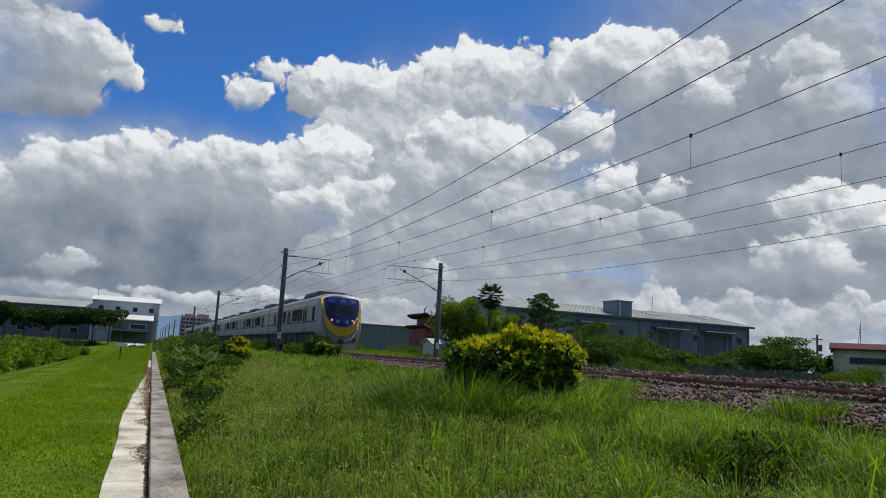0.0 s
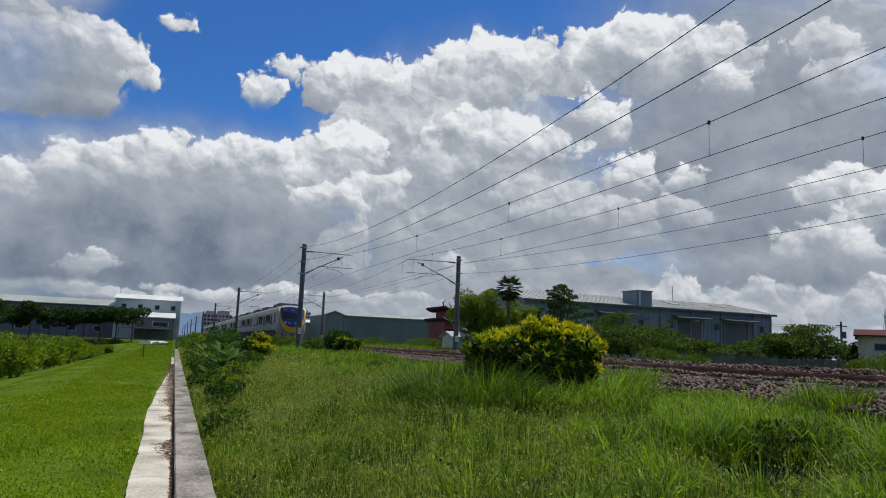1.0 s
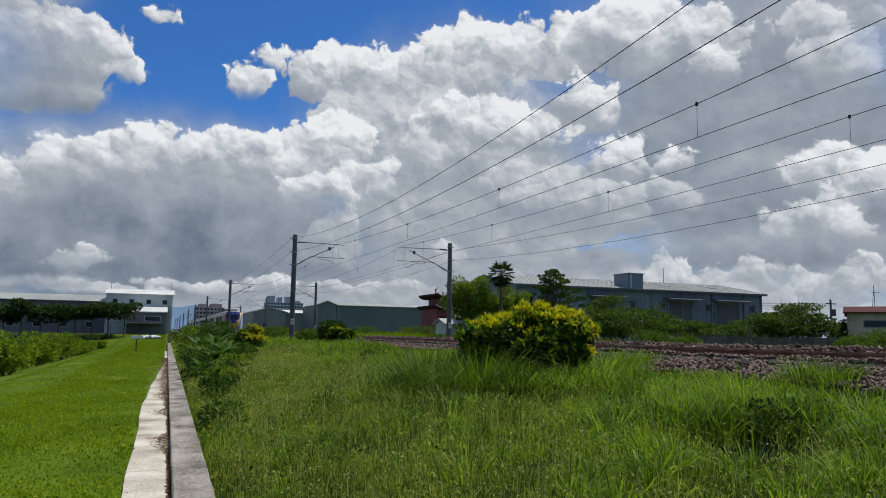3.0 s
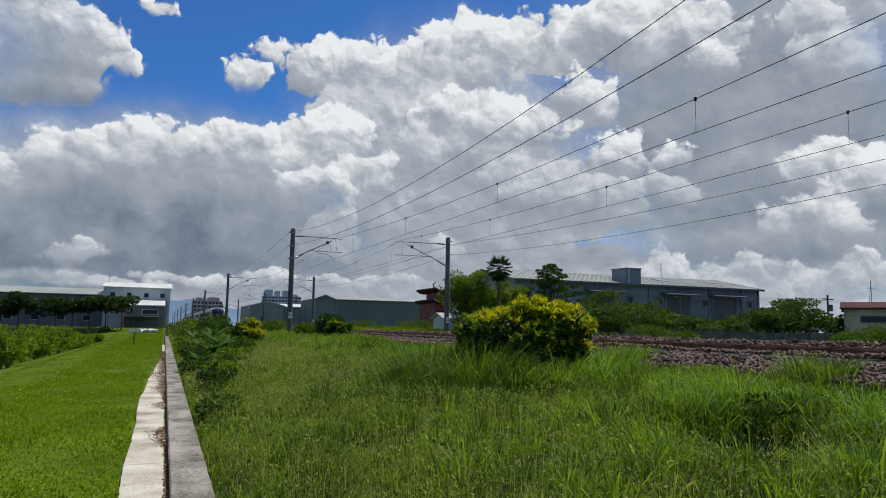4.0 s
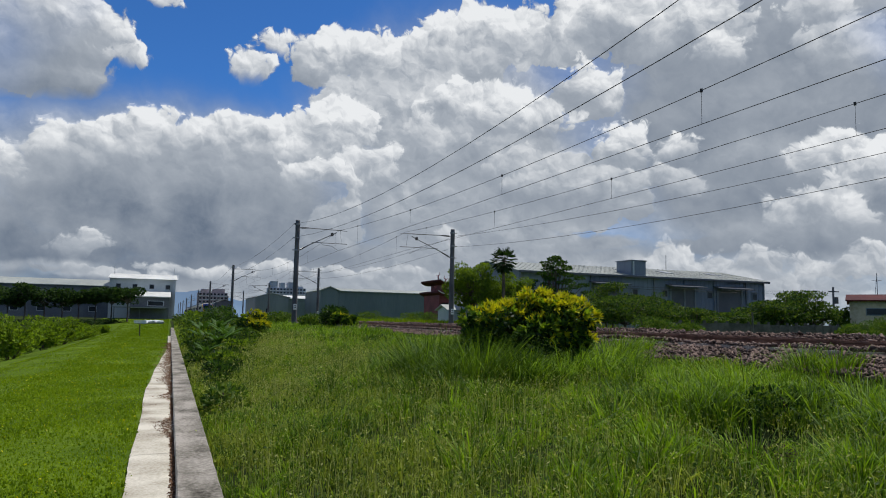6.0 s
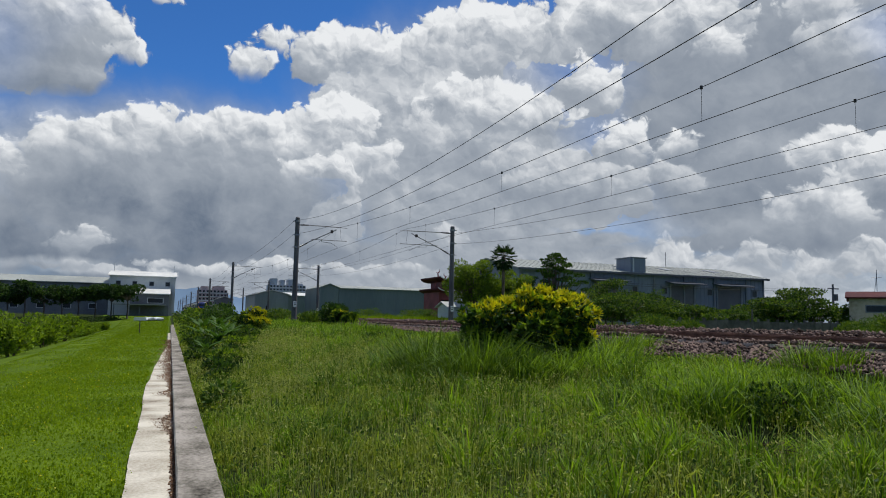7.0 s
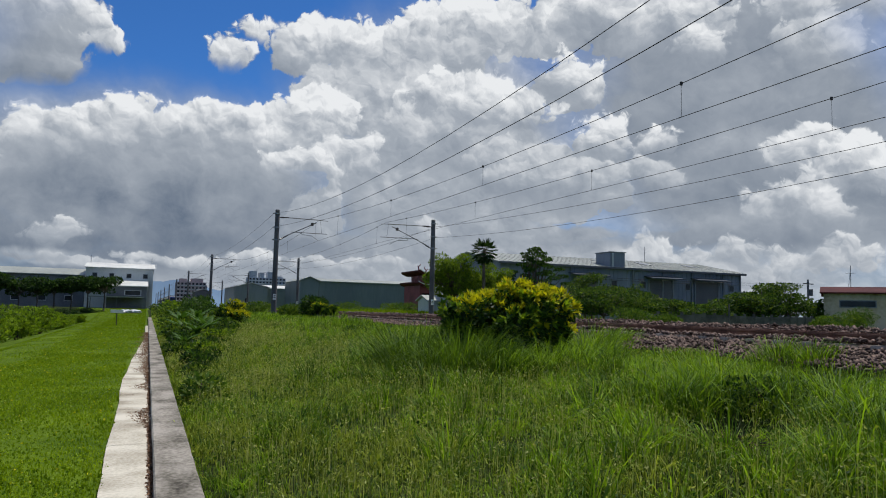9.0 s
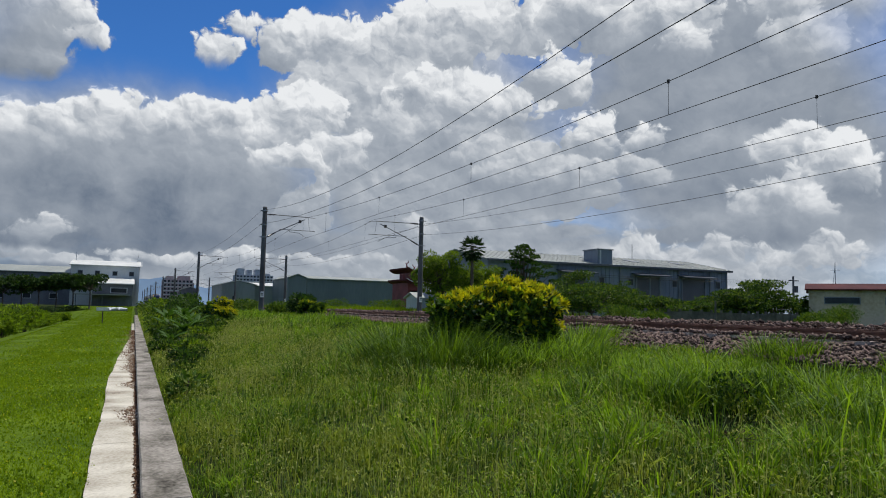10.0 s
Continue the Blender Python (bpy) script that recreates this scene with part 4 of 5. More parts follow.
def west_works():
    """The white two-storey works with a lean-to, and the long shed beside it."""
    h = gable_house("factory_office", "white two-storey works building with pale metal roof", -8.6, 1.9, 135, 150, 0.8, 7.75, 1.1, "white_wall", "white_roof", "x",
                    [(-7.6, -6.8, 6.1, 6.9), (-5.0, -4.2, 6.1, 6.9), (-2.3, -1.5, 6.1, 6.9), (0.3, 1.1, 6.1, 6.9)])
    lean = part("lean_to", boxed(-5.0, 1.0, 129.5, 134.9, 0.8, 4.6), M["grey_wall"], h, "grey lean-to with pale roof")
    part("lean_to_roof", prism([(129.0, 4.55), (135, 5.6), (135, 5.75), (129.0, 4.7)], "x", -6.2, 1.2), M["white_roof"], h)
    part("lean_to_window", boxed(-2.4, 0.2, 129.42, 129.5, 3.1, 4.0), M["white_wall"], lean)
    part("lean_to_pane", boxed(-2.25, 0.05, 129.38, 129.42, 3.2, 3.9), M["pane"], lean)
    part("porch_roof", boxed(-7.5, 0.6, 127.4, 129.5, 2.75, 2.9), M["roofing"], h)
    for x in (-7.3, -3.5, 0.4):
        part("porch_post", boxed(x, x + 0.12, 127.5, 127.62, 0.8, 2.75), M["grey_wall"], h)
    for x in (-8.3, 1.7):
        part("roof_finial", rodded(((x, 142, 8.8), (x, 142, 10.2), 0.06)), M["white_wall"], h)
    part("corner_post", boxed(1.5, 1.95, 134.7, 135, 0.8, 7.6), M["white_wall"], h)
    s = gable_house("long_shed", "long grey workshop with pale low-pitched roof", -75, -9.0, 140, 156, 0.6, 6.5, 1.3, "grey_wall", "roofing", "x")
    for k in range(16):
        x = -72 + k * 4.0
        window_part(s, x, x + 1.3, 140, 2.0, 3.0, "white_wall")
    c = thing("tarpaulin_heap", "heap of white tarpaulin-covered goods beside the works", "heap")
    rng = random.Random(8)
    for k in range(14):
        bm = bmesh.new()
        x, y = rng.uniform(-3.4, 0.3), rng.uniform(107, 110)
        r = rng.uniform(0.25, 0.55)
        q = bmesh.ops.create_icosphere(bm, subdivisions=2, radius=r, matrix=Matrix.Translation((x, y, float(height(x, y)) + 0.2)) @ Matrix.Diagonal((1.4, 1, 0.5, 1)))
        for v in q["verts"]:
            v.co += Vector([rng.uniform(-0.08, 0.08) for _ in range(3)])
        part("sack", bm, M["tarp"], c)


def green_works():
    # a long green shed, its gable turned to the railway
    gable_house("green_shed", "long dull green metal shed with pale roof", 30.4, 52, 132, 148, 0.8, 6.7, 0.75, "green_wall", "roofing", "x")
    h = thing("green_annex", "green metal annex with a gable front", "building")
    part("gable", prism([(26.9, 0.8), (30.3, 0.8), (30.3, 6.7), (28.6, 7.35), (26.9, 6.7)], "y", 131.8, 147), M["green_wall"], h)
    part("roof", prism([(26.7, 6.68), (28.6, 7.4), (30.5, 6.68), (30.5, 6.8), (28.6, 7.55), (26.7, 6.8)], "y", 131.5, 147.2), M["roofing"], h)
    gable_house("workshop", "low pale workshop with white roof", 17.4, 24.0, 150, 168, 0.8, 5.7, 0.85, "pale_green", "white_roof", "y", [(19.5, 20.3, 2.6, 3.5)])
    gable_house("workshop", "low green workshop with white roof", 24.2, 30.6, 152, 170, 0.8, 5.6, 0.8, "pale_green", "white_roof", "x")
    gable_house("small_house", "small grey house with a pale roof beside the track", 13.0, 17.0, 196, 206, 0.8, 5.2, 0.8, "grey_wall", "roofing", "y")


def far_town():
    def slab(name, label, x0, x1, y, top, wall, storeys, bays, heads):
        t = thing(name, label, "apartment building")
        part("wall", boxed(x0, x1, y, y + 18, 0, top), M[wall], t)
        for a, b, zz in heads:
            part("stair_head", boxed(x0 + a * (x1 - x0), x0 + b * (x1 - x0), y + 1, y + 12, top, top + zz), M[wall], t)
        sh = (top - 2) / storeys
        bw = (x1 - x0) / bays
        wm = boxed(0, bw * 0.55, -0.15, 0.05, 0, sh * 0.5)
        me = bpy.data.meshes.new("window")
        wm.to_mesh(me)
        wm.free()
        me.materials.append(M["pane"])
        bands = boxed(0, x1 - x0, -0.5, 0, 0, sh * 0.22)
        mb = bpy.data.meshes.new("balcony")
        bands.to_mesh(mb)
        bands.free()
        mb.materials.append(M["plate"] if wall != "pink_wall" else M["white_wall"])
        for i in range(storeys):
            b = new("balcony", mb)
            b.parent, b.location = t, (x0, y, 2 + i * sh)
            for j in range(bays):
                o = new("window", me)
                o.parent, o.location = t, (x0 + (j + 0.22) * bw, y, 2 + i * sh + sh * 0.3)
    slab("apartment_building", "tall grey apartment block far beyond the railway", 80.5, 110, 600, 26, "tower", 9, 11,
         [(0.04, 0.22, 5.2), (0.30, 0.42, 4.2), (0.52, 0.70, 4.8), (0.78, 0.92, 1.6)])
    slab("apartment_building", "pinkish six-storey block far along the railway", 16.0, 29.5, 370, 13.2, "pink_wall", 6, 8, [(0.1, 0.35, 1.6), (0.5, 0.9, 1.8)])
    slab("apartment_building", "slim grey tower on the far side of town", 146, 152, 700, 24, "tower", 7, 3, [])
    hill = thing("backdrop", "hazy blue mountains along the horizon", "hills", kind="structure")
    xs = np.linspace(-1500, 2600, 120)
    rng = np.random.default_rng(2)
    h = 62 + 55 * np.exp(-((xs - 420) / 420) ** 2) + 35 * np.sin(xs * 0.0051 + 1) + 18 * np.sin(xs * 0.013) + 8 * np.sin(xs * 0.041) + rng.uniform(-3, 3, len(xs))
    h = np.clip(h, 25, None)
    V = np.concatenate([np.stack([xs, np.full_like(xs, 4300), np.zeros_like(xs)], 1), np.stack([xs, np.full_like(xs, 4450), h], 1)])
    i = np.arange(len(xs) - 1)
    part("ridge", mesh_of("ridge", V, [np.stack([i, i + 1, i + 1 + len(xs), i + len(xs)], 1)], [M["hill"]]), None, hill)


def temple():
    t = thing("temple", "small dark red temple with upturned roof ridges", "temple")
    x0, x1, y = 39.6, 42.1, 104
    part("wall", boxed(x0, x1, y, y + 7, 0.8, 6.2), M["red_wall"], t)
    xm, hw = (x0 + x1) / 2, (x1 - x0) / 2
    for z, e in ((5.3, 0.55), (7.1, 0.3)):
        n = 14
        us = [2 * k / n - 1 for k in range(n + 1)]
        low = [(xm + u * (hw + e), z + 0.1 + 0.5 * abs(u) ** 3) for u in us]
        high = [(xm + u * (hw + e) * 0.97, z + 0.34 + 0.48 * abs(u) ** 2.6) for u in reversed(us)]
        r = part("roof", prism(low + high, "y", y - 0.9, y + 7.9), M["red_roof"], t)
        part("ridge_line", prism([(a, b + 0.02) for a, b in high] + [(a, b + 0.12) for a, b in reversed(high)], "y", y - 0.95, y - 0.75), M["plate"], r)
    part("upper_storey", boxed(x0 + 0.8, x1 - 0.8, y + 0.8, y + 6, 6.2, 7.3), M["red_wall"], t)
    for x, z, d in ((x0 - 0.6, 6.3, -1), (x0 - 0.2, 8.1, -1), (x0 + 0.9, 7.6, 1), (x1 - 0.7, 7.6, -1), (x1 + 0.2, 8.1, 1), (x1 + 0.6, 6.3, 1)):
        o = rodded(((x, y, z - 0.3), (x + 0.10 * d, y, z + 0.35), 0.13, 0.09), ((x + 0.10 * d, y, z + 0.35), (x - 0.22 * d, y, z + 0.62), 0.09, 0.05),
                   ((x - 0.22 * d, y, z + 0.62), (x - 0.12 * d, y, z + 0.95), 0.05, 0.02), ((x + 0.1 * d, y, z + 0.3), (x + 0.42 * d, y, z + 0.55), 0.06, 0.02))
        part("ridge_ornament", o, M["red_wall"], t)
    for x in (x0 + 0.35, xm - 0.3, x1 - 0.95):
        w = part("window", boxed(x, x + 0.6, y - 0.05, y + 0.03, 3.4, 4.4), M["red_roof"], t)
        part("pane", boxed(x + 0.08, x + 0.52, y - 0.07, y - 0.05, 3.48, 4.32), M["pane"], w)
    h = gable_house("shelter", "small pale shelter with a grey roof", 32.4, 36.2, 82, 85.5, 0.8, 2.9, 0.6, "white_wall", "roofing", "x")


def east_house():
    h = gable_house("bungalow", "cream bungalow with dull red metal roof", 0, 22, 0, 9, 0.5, 4.0, 0.6, "cream_wall", "red_roof", "x",
                    [(1.2, 4.0, 2.75, 3.4), (5.8, 8.6, 2.75, 3.4), (10.4, 13.2, 2.75, 3.4)])
    part("aerial", rodded(((2.2, 4.5, 4.0), (2.2, 4.5, 6.7), 0.03), ((1.8, 4.5, 6.0), (2.6, 4.5, 6.0), 0.02), ((2.0, 4.5, 4.6), (2.2, 4.5, 6.4), 0.02)), M["steel"], h)
    h.matrix_world = pose(55.4, 45.8, 0, 0, 0, -51)
    p = thing("utility_pole", "dark utility pole with crossarm and transformer", "utility pole")
    part("post", rodded(((76, 65, 0.7), (76, 65, 6.6), 0.16, 0.11, 10)), M["mast"], p)
    part("crossarm", boxed(75.2, 76.9, 64.95, 65.05, 6.0, 6.12), M["mast"], p)
    part("transformer", rodded(((76.4, 65, 4.6), (76.4, 65, 5.4), 0.28)), M["mast"], p)
    for z in (6.15, 5.9):
        ob = wire("service_wire", [(76 - 30 * u, 65 + 6 * u, z - 1.2 * u * (1 - u)) for u in [i / 10 for i in range(11)]], 0.015)
        tagged(ob, "thin dark service wire from a pole", "wire")


def fence():
    """Concrete post and plank fence between the far track and the works."""
    f = thing("plank_fence", "grey concrete plank fence half hidden by shrubs", "fence")
    rng = random.Random(4)
    for k in range(30):
        x = 26.5 + k * 1.25
        y = 36 + (x - 26.5) * 0.28
        part("post", boxed(x, x + 0.14, y, y + 0.14, 0.7, 1.95), M["fence"], f)
        part("plank", boxed(x + 0.15, x + 1.24, y + 0.03 + 0.17, y + 0.10 + 0.17, 0.7, 1.8 + rng.uniform(-0.06, 0.04)), M["fence"], f)
    for x, y, z in ((37.2, 38.2, 2.6), (24.5, 44, 2.0)):
        s = thing("marker_post", "slim pale concrete marker post", "post")
        part("shaft", rodded(((x, y, 0.8), (x, y, z), 0.07, 0.06, 8)), M["fence"], s)
    s = thing("warning_sign", "small weathered sign on a short post", "sign")
    part("shaft", rodded(((-1.55, 61, -0.1), (-1.55, 61, 1.0), 0.04)), M["under"], s)
    part("board", boxed(-2.0, -1.1, 60.95, 60.99, 0.95, 1.2, 0.01), M["plate"], s)


warehouse()
west_works()
green_works()
far_town()
temple()
east_house()
fence()


# ---------------------------------------------------------------- plants
def leaf_mesh(name, centres, dirs, length, width, mats, index, rng, fold=0.25):
    """Pointed leaves, folded along the middle."""
    n = len(centres)
    d = dirs / np.linalg.norm(dirs, axis=1, keepdims=True)
    side = np.cross(d, rng.normal(size=(n, 3)))
    side /= np.linalg.norm(side, axis=1, keepdims=True)
    up = np.cross(side, d)
    L, Wd = length[:, None], width[:, None]
    a = centres
    tip = centres + d * L - up * L * fold * 0.5
    m1 = centres + d * L * 0.45 + side * Wd + up * Wd * fold
    m2 = centres + d * L * 0.45 - side * Wd + up * Wd * fold
    V = np.stack([a, m1, tip, m2], 1).reshape(-1, 3)
    o = (np.arange(n) * 4)[:, None]
    F = np.concatenate([o + np.array([[0, 1, 2]]), o + np.array([[0, 2, 3]])])
    idx = None if index is None else np.tile(index, 2)
    return mesh_of(name, V, [F], mats, idx)


def blob_points(rng, n, lobes):
    """Points in the outer part of overlapping lobes: (x, y, z, rx, ry, rz)."""
    lobes = np.asarray(lobes, float)
    wt = (lobes[:, 3] * lobes[:, 4] * lobes[:, 5]) ** (2 / 3)
    pick = rng.choice(len(lobes), n, p=wt / wt.sum())
    v = rng.normal(size=(n, 3))
    v /= np.linalg.norm(v, axis=1, keepdims=True)
    r = rng.uniform(0.55, 1.05, (n, 1)) ** 0.7
    return lobes[pick, :3] + v * lobes[pick, 3:] * r, v


def lobes_in(rng, n, cx, cy, cz, rx, ry, rz, size):
    out = []
    for _ in range(n):
        v = rng.normal(size=3)
        v /= np.linalg.norm(v)
        k = rng.uniform(0.35, 0.8)
        s = size * rng.uniform(0.7, 1.3)
        out.append((cx + v[0] * rx * k, cy + v[1] * ry * k, cz + v[2] * rz * k, s * rx, s * ry, s * rz))
    return out


def shrub(name, label, at, size, leaves, leaf_len, mats, seed, choose=None, lobes=9, category="shrub", lobe_size=0.5):
    """A bush of many leaves in lobes on a few stems; at: its foot, size: half widths and full height."""
    rng = np.random.default_rng(seed)
    rx, ry, h = size
    t = thing(name, label, category, at)
    L = lobes_in(rng, lobes, 0, 0, h * 0.52, rx, ry, h * 0.5, lobe_size)
    c, v = blob_points(rng, leaves, L)
    keep = c[:, 2] > 0.02
    c, v = c[keep], v[keep]
    d = v + rng.normal(size=v.shape) * 0.6 + np.array([0, 0, 0.35])
    ln = rng.uniform(0.7, 1.3, len(c)) * leaf_len
    idx = choose(c / np.array([rx, ry, h]), rng) if choose else rng.integers(0, len(mats), len(c))
    part("foliage", leaf_mesh("foliage", c, d, ln, ln * rng.uniform(0.16, 0.28, len(c)), [M[m] for m in mats], idx, rng), None, t)
    bm = bmesh.new()
    for l in L[:6]:
        rod(bm, (l[0] * 0.15, l[1] * 0.15, -0.05), (l[0] * 0.7, l[1] * 0.7, max(0.2, l[2])), 0.035, 0.012, 6)
    part("stems", bm, M["bark"], t)
    return t


def tree(name, label, at, trunk_h, crown, leaves, leaf_len, mats, seed, lobes=14, lobe_size=0.42, trunk_r=0.16, droop=0.2, flat=1.0, cone=False):
    """crown: half widths and half height, its centre stands trunk_h over the foot."""
    rng = np.random.default_rng(seed)
    rx, ry, rz = crown
    t = thing(name, label, "tree", at)
    L = lobes_in(rng, lobes, 0, 0, trunk_h, rx, ry, rz, lobe_size)
    if cone:
        L = []
        for i in range(lobes):
            k, a = (i + 0.5) / lobes, i * 2.4 + rng.uniform(-0.4, 0.4)
            r, q = (1 - k) ** 0.55 * rng.uniform(0.3, 1.0), lobe_size * (1.05 - 0.45 * k)
            L.append((rx * r * math.cos(a), ry * r * math.sin(a), trunk_h - rz + 2 * rz * k, q * rx, q * ry, q * rz))
    L = [(*l[:5], l[5] * flat) for l in L]
    bm = bmesh.new()
    fork = trunk_h - rz * 0.7
    rod(bm, (0, 0, -0.1), (0.05, 0.03, fork * 0.5), trunk_r * 1.15, trunk_r * 0.9, 10)
    rod(bm, (0.05, 0.03, fork * 0.5), (-0.03, 0, fork), trunk_r * 0.9, trunk_r * 0.7, 10)
    part("trunk", bm, M["bark"], t)
    bm = bmesh.new()
    for l in L:
        mid = Vector((l[0] * 0.45, l[1] * 0.45, fork + (l[2] - fork) * 0.45))
        rod(bm, (-0.03, 0, fork * rng.uniform(0.85, 1)), mid, trunk_r * 0.4, trunk_r * 0.25, 6)
        rod(bm, mid, l[:3], trunk_r * 0.25, 0.015, 6)
    part("limbs", bm, M["bark"], t)
    c, v = blob_points(rng, leaves, L)
    d = v + rng.normal(size=v.shape) * 0.7 - np.array([0, 0, droop])
    ln = rng.uniform(0.7, 1.3, len(c)) * leaf_len
    part("crown", leaf_mesh("crown", c, d, ln, ln * rng.uniform(0.2, 0.34, len(c)), [M[m] for m in mats], rng.integers(0, len(mats), len(c)), rng), None, t)
    return t


def palm(at, h, frond):
    rng = np.random.default_rng(12)
    t = thing("palm_tree", "slender fan palm with a ragged dark crown", "palm", at)
    bm = bmesh.new()
    for k in range(10):
        rod(bm, (0, 0, h * k / 10), (0, 0, h * (k + 1) / 10 + 0.02), 0.17 - 0.005 * k, 0.15 - 0.005 * k, 10)
    part("trunk", bm, M["bark"], t)
    for k in range(34):
        a = k * 2.4
        e = 1.3 - 2.75 * (k / 34)
        c0 = Vector((0, 0, h - 0.1))
        d = Vector((math.cos(a) * math.cos(e), math.sin(a) * math.cos(e), math.sin(e)))
        base = c0 + d * frond * 0.5
        n = 16
        ang = np.linspace(-1.2, 1.2, n)
        side = d.cross(Vector((0, 0, 1))).normalized()
        dirs = np.array([tuple(d * math.cos(q) + side * math.sin(q) - Vector((0, 0, 0.25))) for q in ang])
        me = leaf_mesh("frond", np.tile(np.array(base), (n, 1)), dirs, np.full(n, frond * 0.62), np.full(n, 0.04), [M["leaf_dark"]], None, rng)
        f = part("frond", me, None, t)
        part("frond_stalk", rodded((c0, base, 0.02, 0.012, 5)), M["bark"], f)


def banana(at, h, seed):
    rng = np.random.default_rng(seed)
    t = thing("banana_plant", "banana plant with broad arching leaves beside the wall", "banana plant", at)
    part("stem", rodded(((0, 0, -0.1), (0.03, 0, h * 0.5), 0.09, 0.06, 10)), M["banana"], t)
    for k in range(8):
        a = k * 2.4 + rng.uniform(-0.3, 0.3)
        L = h * rng.uniform(0.5, 0.8)
        lift = rng.uniform(0.95, 1.4)
        V, F = [], []
        n = 9
        for i in range(n + 1):
            u = i / n
            r = L * u * math.cos(lift * (1 - 0.5 * u))
            z = h * 0.45 + L * (math.sin(lift) * u - 0.32 * u * u)
            w = 0.13 * L * math.sin(math.pi * min(1, 0.08 + 0.92 * u)) ** 0.6 + 0.01
            cx, cy = math.cos(a) * r, math.sin(a) * r
            sx, sy = -math.sin(a), math.cos(a)
            V += [(cx + sx * w, cy + sy * w, z - 0.25 * w), (cx, cy, z + 0.02), (cx - sx * w, cy - sy * w, z - 0.25 * w)]
        for i in range(n):
            b = 3 * i
            F += [(b, b + 1, b + 4, b + 3), (b + 1, b + 2, b + 5, b + 4)]
        part("leaf", mesh_of("leaf", V, [np.array(F)], [M["banana"]], None, True), None, t)


def grass(name, label, spots, heights, widths, mat, seed, lean=0.35, away=None, simple=True, tint=None):
    """Arching blades of three faces each; spots: n x 2 places on the land; away: outward lean of each blade, n x 2; tint: which of the materials."""
    mats = mat if isinstance(mat, list) else [mat]
    rng = np.random.default_rng(seed)
    n = len(spots)
    x, y = spots[:, 0], spots[:, 1]
    root = np.stack([x, y, height(x, y) - 0.02], 1)
    a = rng.uniform(0, 2 * np.pi, n)
    face = np.stack([np.cos(a), np.sin(a), np.zeros(n)], 1)
    b = rng.uniform(0, 2 * np.pi, n)
    bend = np.stack([np.cos(b), np.sin(b), np.zeros(n)], 1) * (rng.uniform(0.1, 1.0, n) * lean)[:, None]
    if away is not None:
        bend[:, :2] += away
    h, w = heights[:, None], widths[:, None]
    up = np.array([0, 0, 1.0])
    k = np.linalg.norm(bend, axis=1, keepdims=True)
    m1 = root + up * h * 0.42 + bend * h * 0.16
    m2 = root + up * h * (0.80 - 0.10 * k) + bend * h * 0.52
    tip = root + up * h * (1.0 - 0.46 * np.minimum(k, 1.3)) + bend * h * 1.05
    if simple:
        V = np.stack([root - face * w, root + face * w, m2 + face * w * 0.75, m2 - face * w * 0.75, tip], 1).reshape(-1, 3)
        o = (np.arange(n) * 5)[:, None]
        ob = new(name, mesh_of(name, V, [o + np.array([[0, 1, 2, 3]]), o + np.array([[3, 2, 4]])], mats, None if tint is None else np.tile(tint, 2)))
        return tagged(ob, label, "grass", kind="stuff")
    V = np.stack([root - face * w * 0.8, root + face * w * 0.8, m1 + face * w, m1 - face * w, m2 + face * w * 0.7, m2 - face * w * 0.7, tip], 1).reshape(-1, 3)
    o = (np.arange(n) * 7)[:, None]
    ob = new(name, mesh_of(name, V, [np.concatenate([o + np.array([[0, 1, 2, 3]]), o + np.array([[3, 2, 4, 5]])]), o + np.array([[5, 4, 6]])], mats, None if tint is None else np.tile(tint, 3)))
    return tagged(ob, label, "grass", kind="stuff")


def tufts(rng, centres, blades, radius, h):
    """Blades that spring from tufts and lean outwards: places, heights and leans."""
    n = len(centres)
    off = rng.normal(0, 1, (n, blades, 2)) * (radius * rng.uniform(0.6, 1.4, (n, 1, 1)))
    size = rng.uniform(0.55, 1.35, (n, 1)) * h[:, None]
    out = off / (np.linalg.norm(off, axis=2, keepdims=True) + 1e-6)
    lean = out * rng.uniform(0.1, 0.85, (n, blades, 1)) + rng.normal(0, 0.18, (n, 1, 2))
    hh = size * rng.uniform(0.55, 1.1, (n, blades))
    return (centres[:, None] + off).reshape(-1, 2), hh.ravel(), lean.reshape(-1, 2)


def scatter(rng, n, x0, x1, y0, y1, power=1.0):
    """Places denser towards y0."""
    return np.stack([rng.uniform(x0, x1, n), y0 + (y1 - y0) * rng.uniform(0, 1, n) ** power], 1)


def patch(x, y):
    """Slow unevenness of the growth, 0 to 1."""
    return 0.5 + 0.25 * (np.sin(x * 1.15 + 1.3 * np.sin(y * 0.55)) + np.sin(y * 0.83 - x * 0.62 + 0.8 * np.sin(x * 0.9)))


BARE = [(5.3, 5.4, 0.78, 0.62), (8.3, 7.25, 0.55, 0.45), (4.5, 4.5, 0.3, 0.2), (6.0, 8.6, 0.45, 0.3), (3.4, 6.4, 0.3, 0.3), (2.3, 8.4, 0.3, 0.4)]     # thin, shaded hollows in the slope


def clear(p, rng, strength=0.93):
    """Keeps the hollows and the wall's foot almost free."""
    keep = p[:, 0] > 0.54 + 0.0099 * p[:, 1]
    for bx, by, rx, ry in BARE:
        keep &= ~((((p[:, 0] - bx) / rx) ** 2 + ((p[:, 1] - by) / ry) ** 2 < 1) & (rng.uniform(0, 1, len(p)) < strength))
    return keep


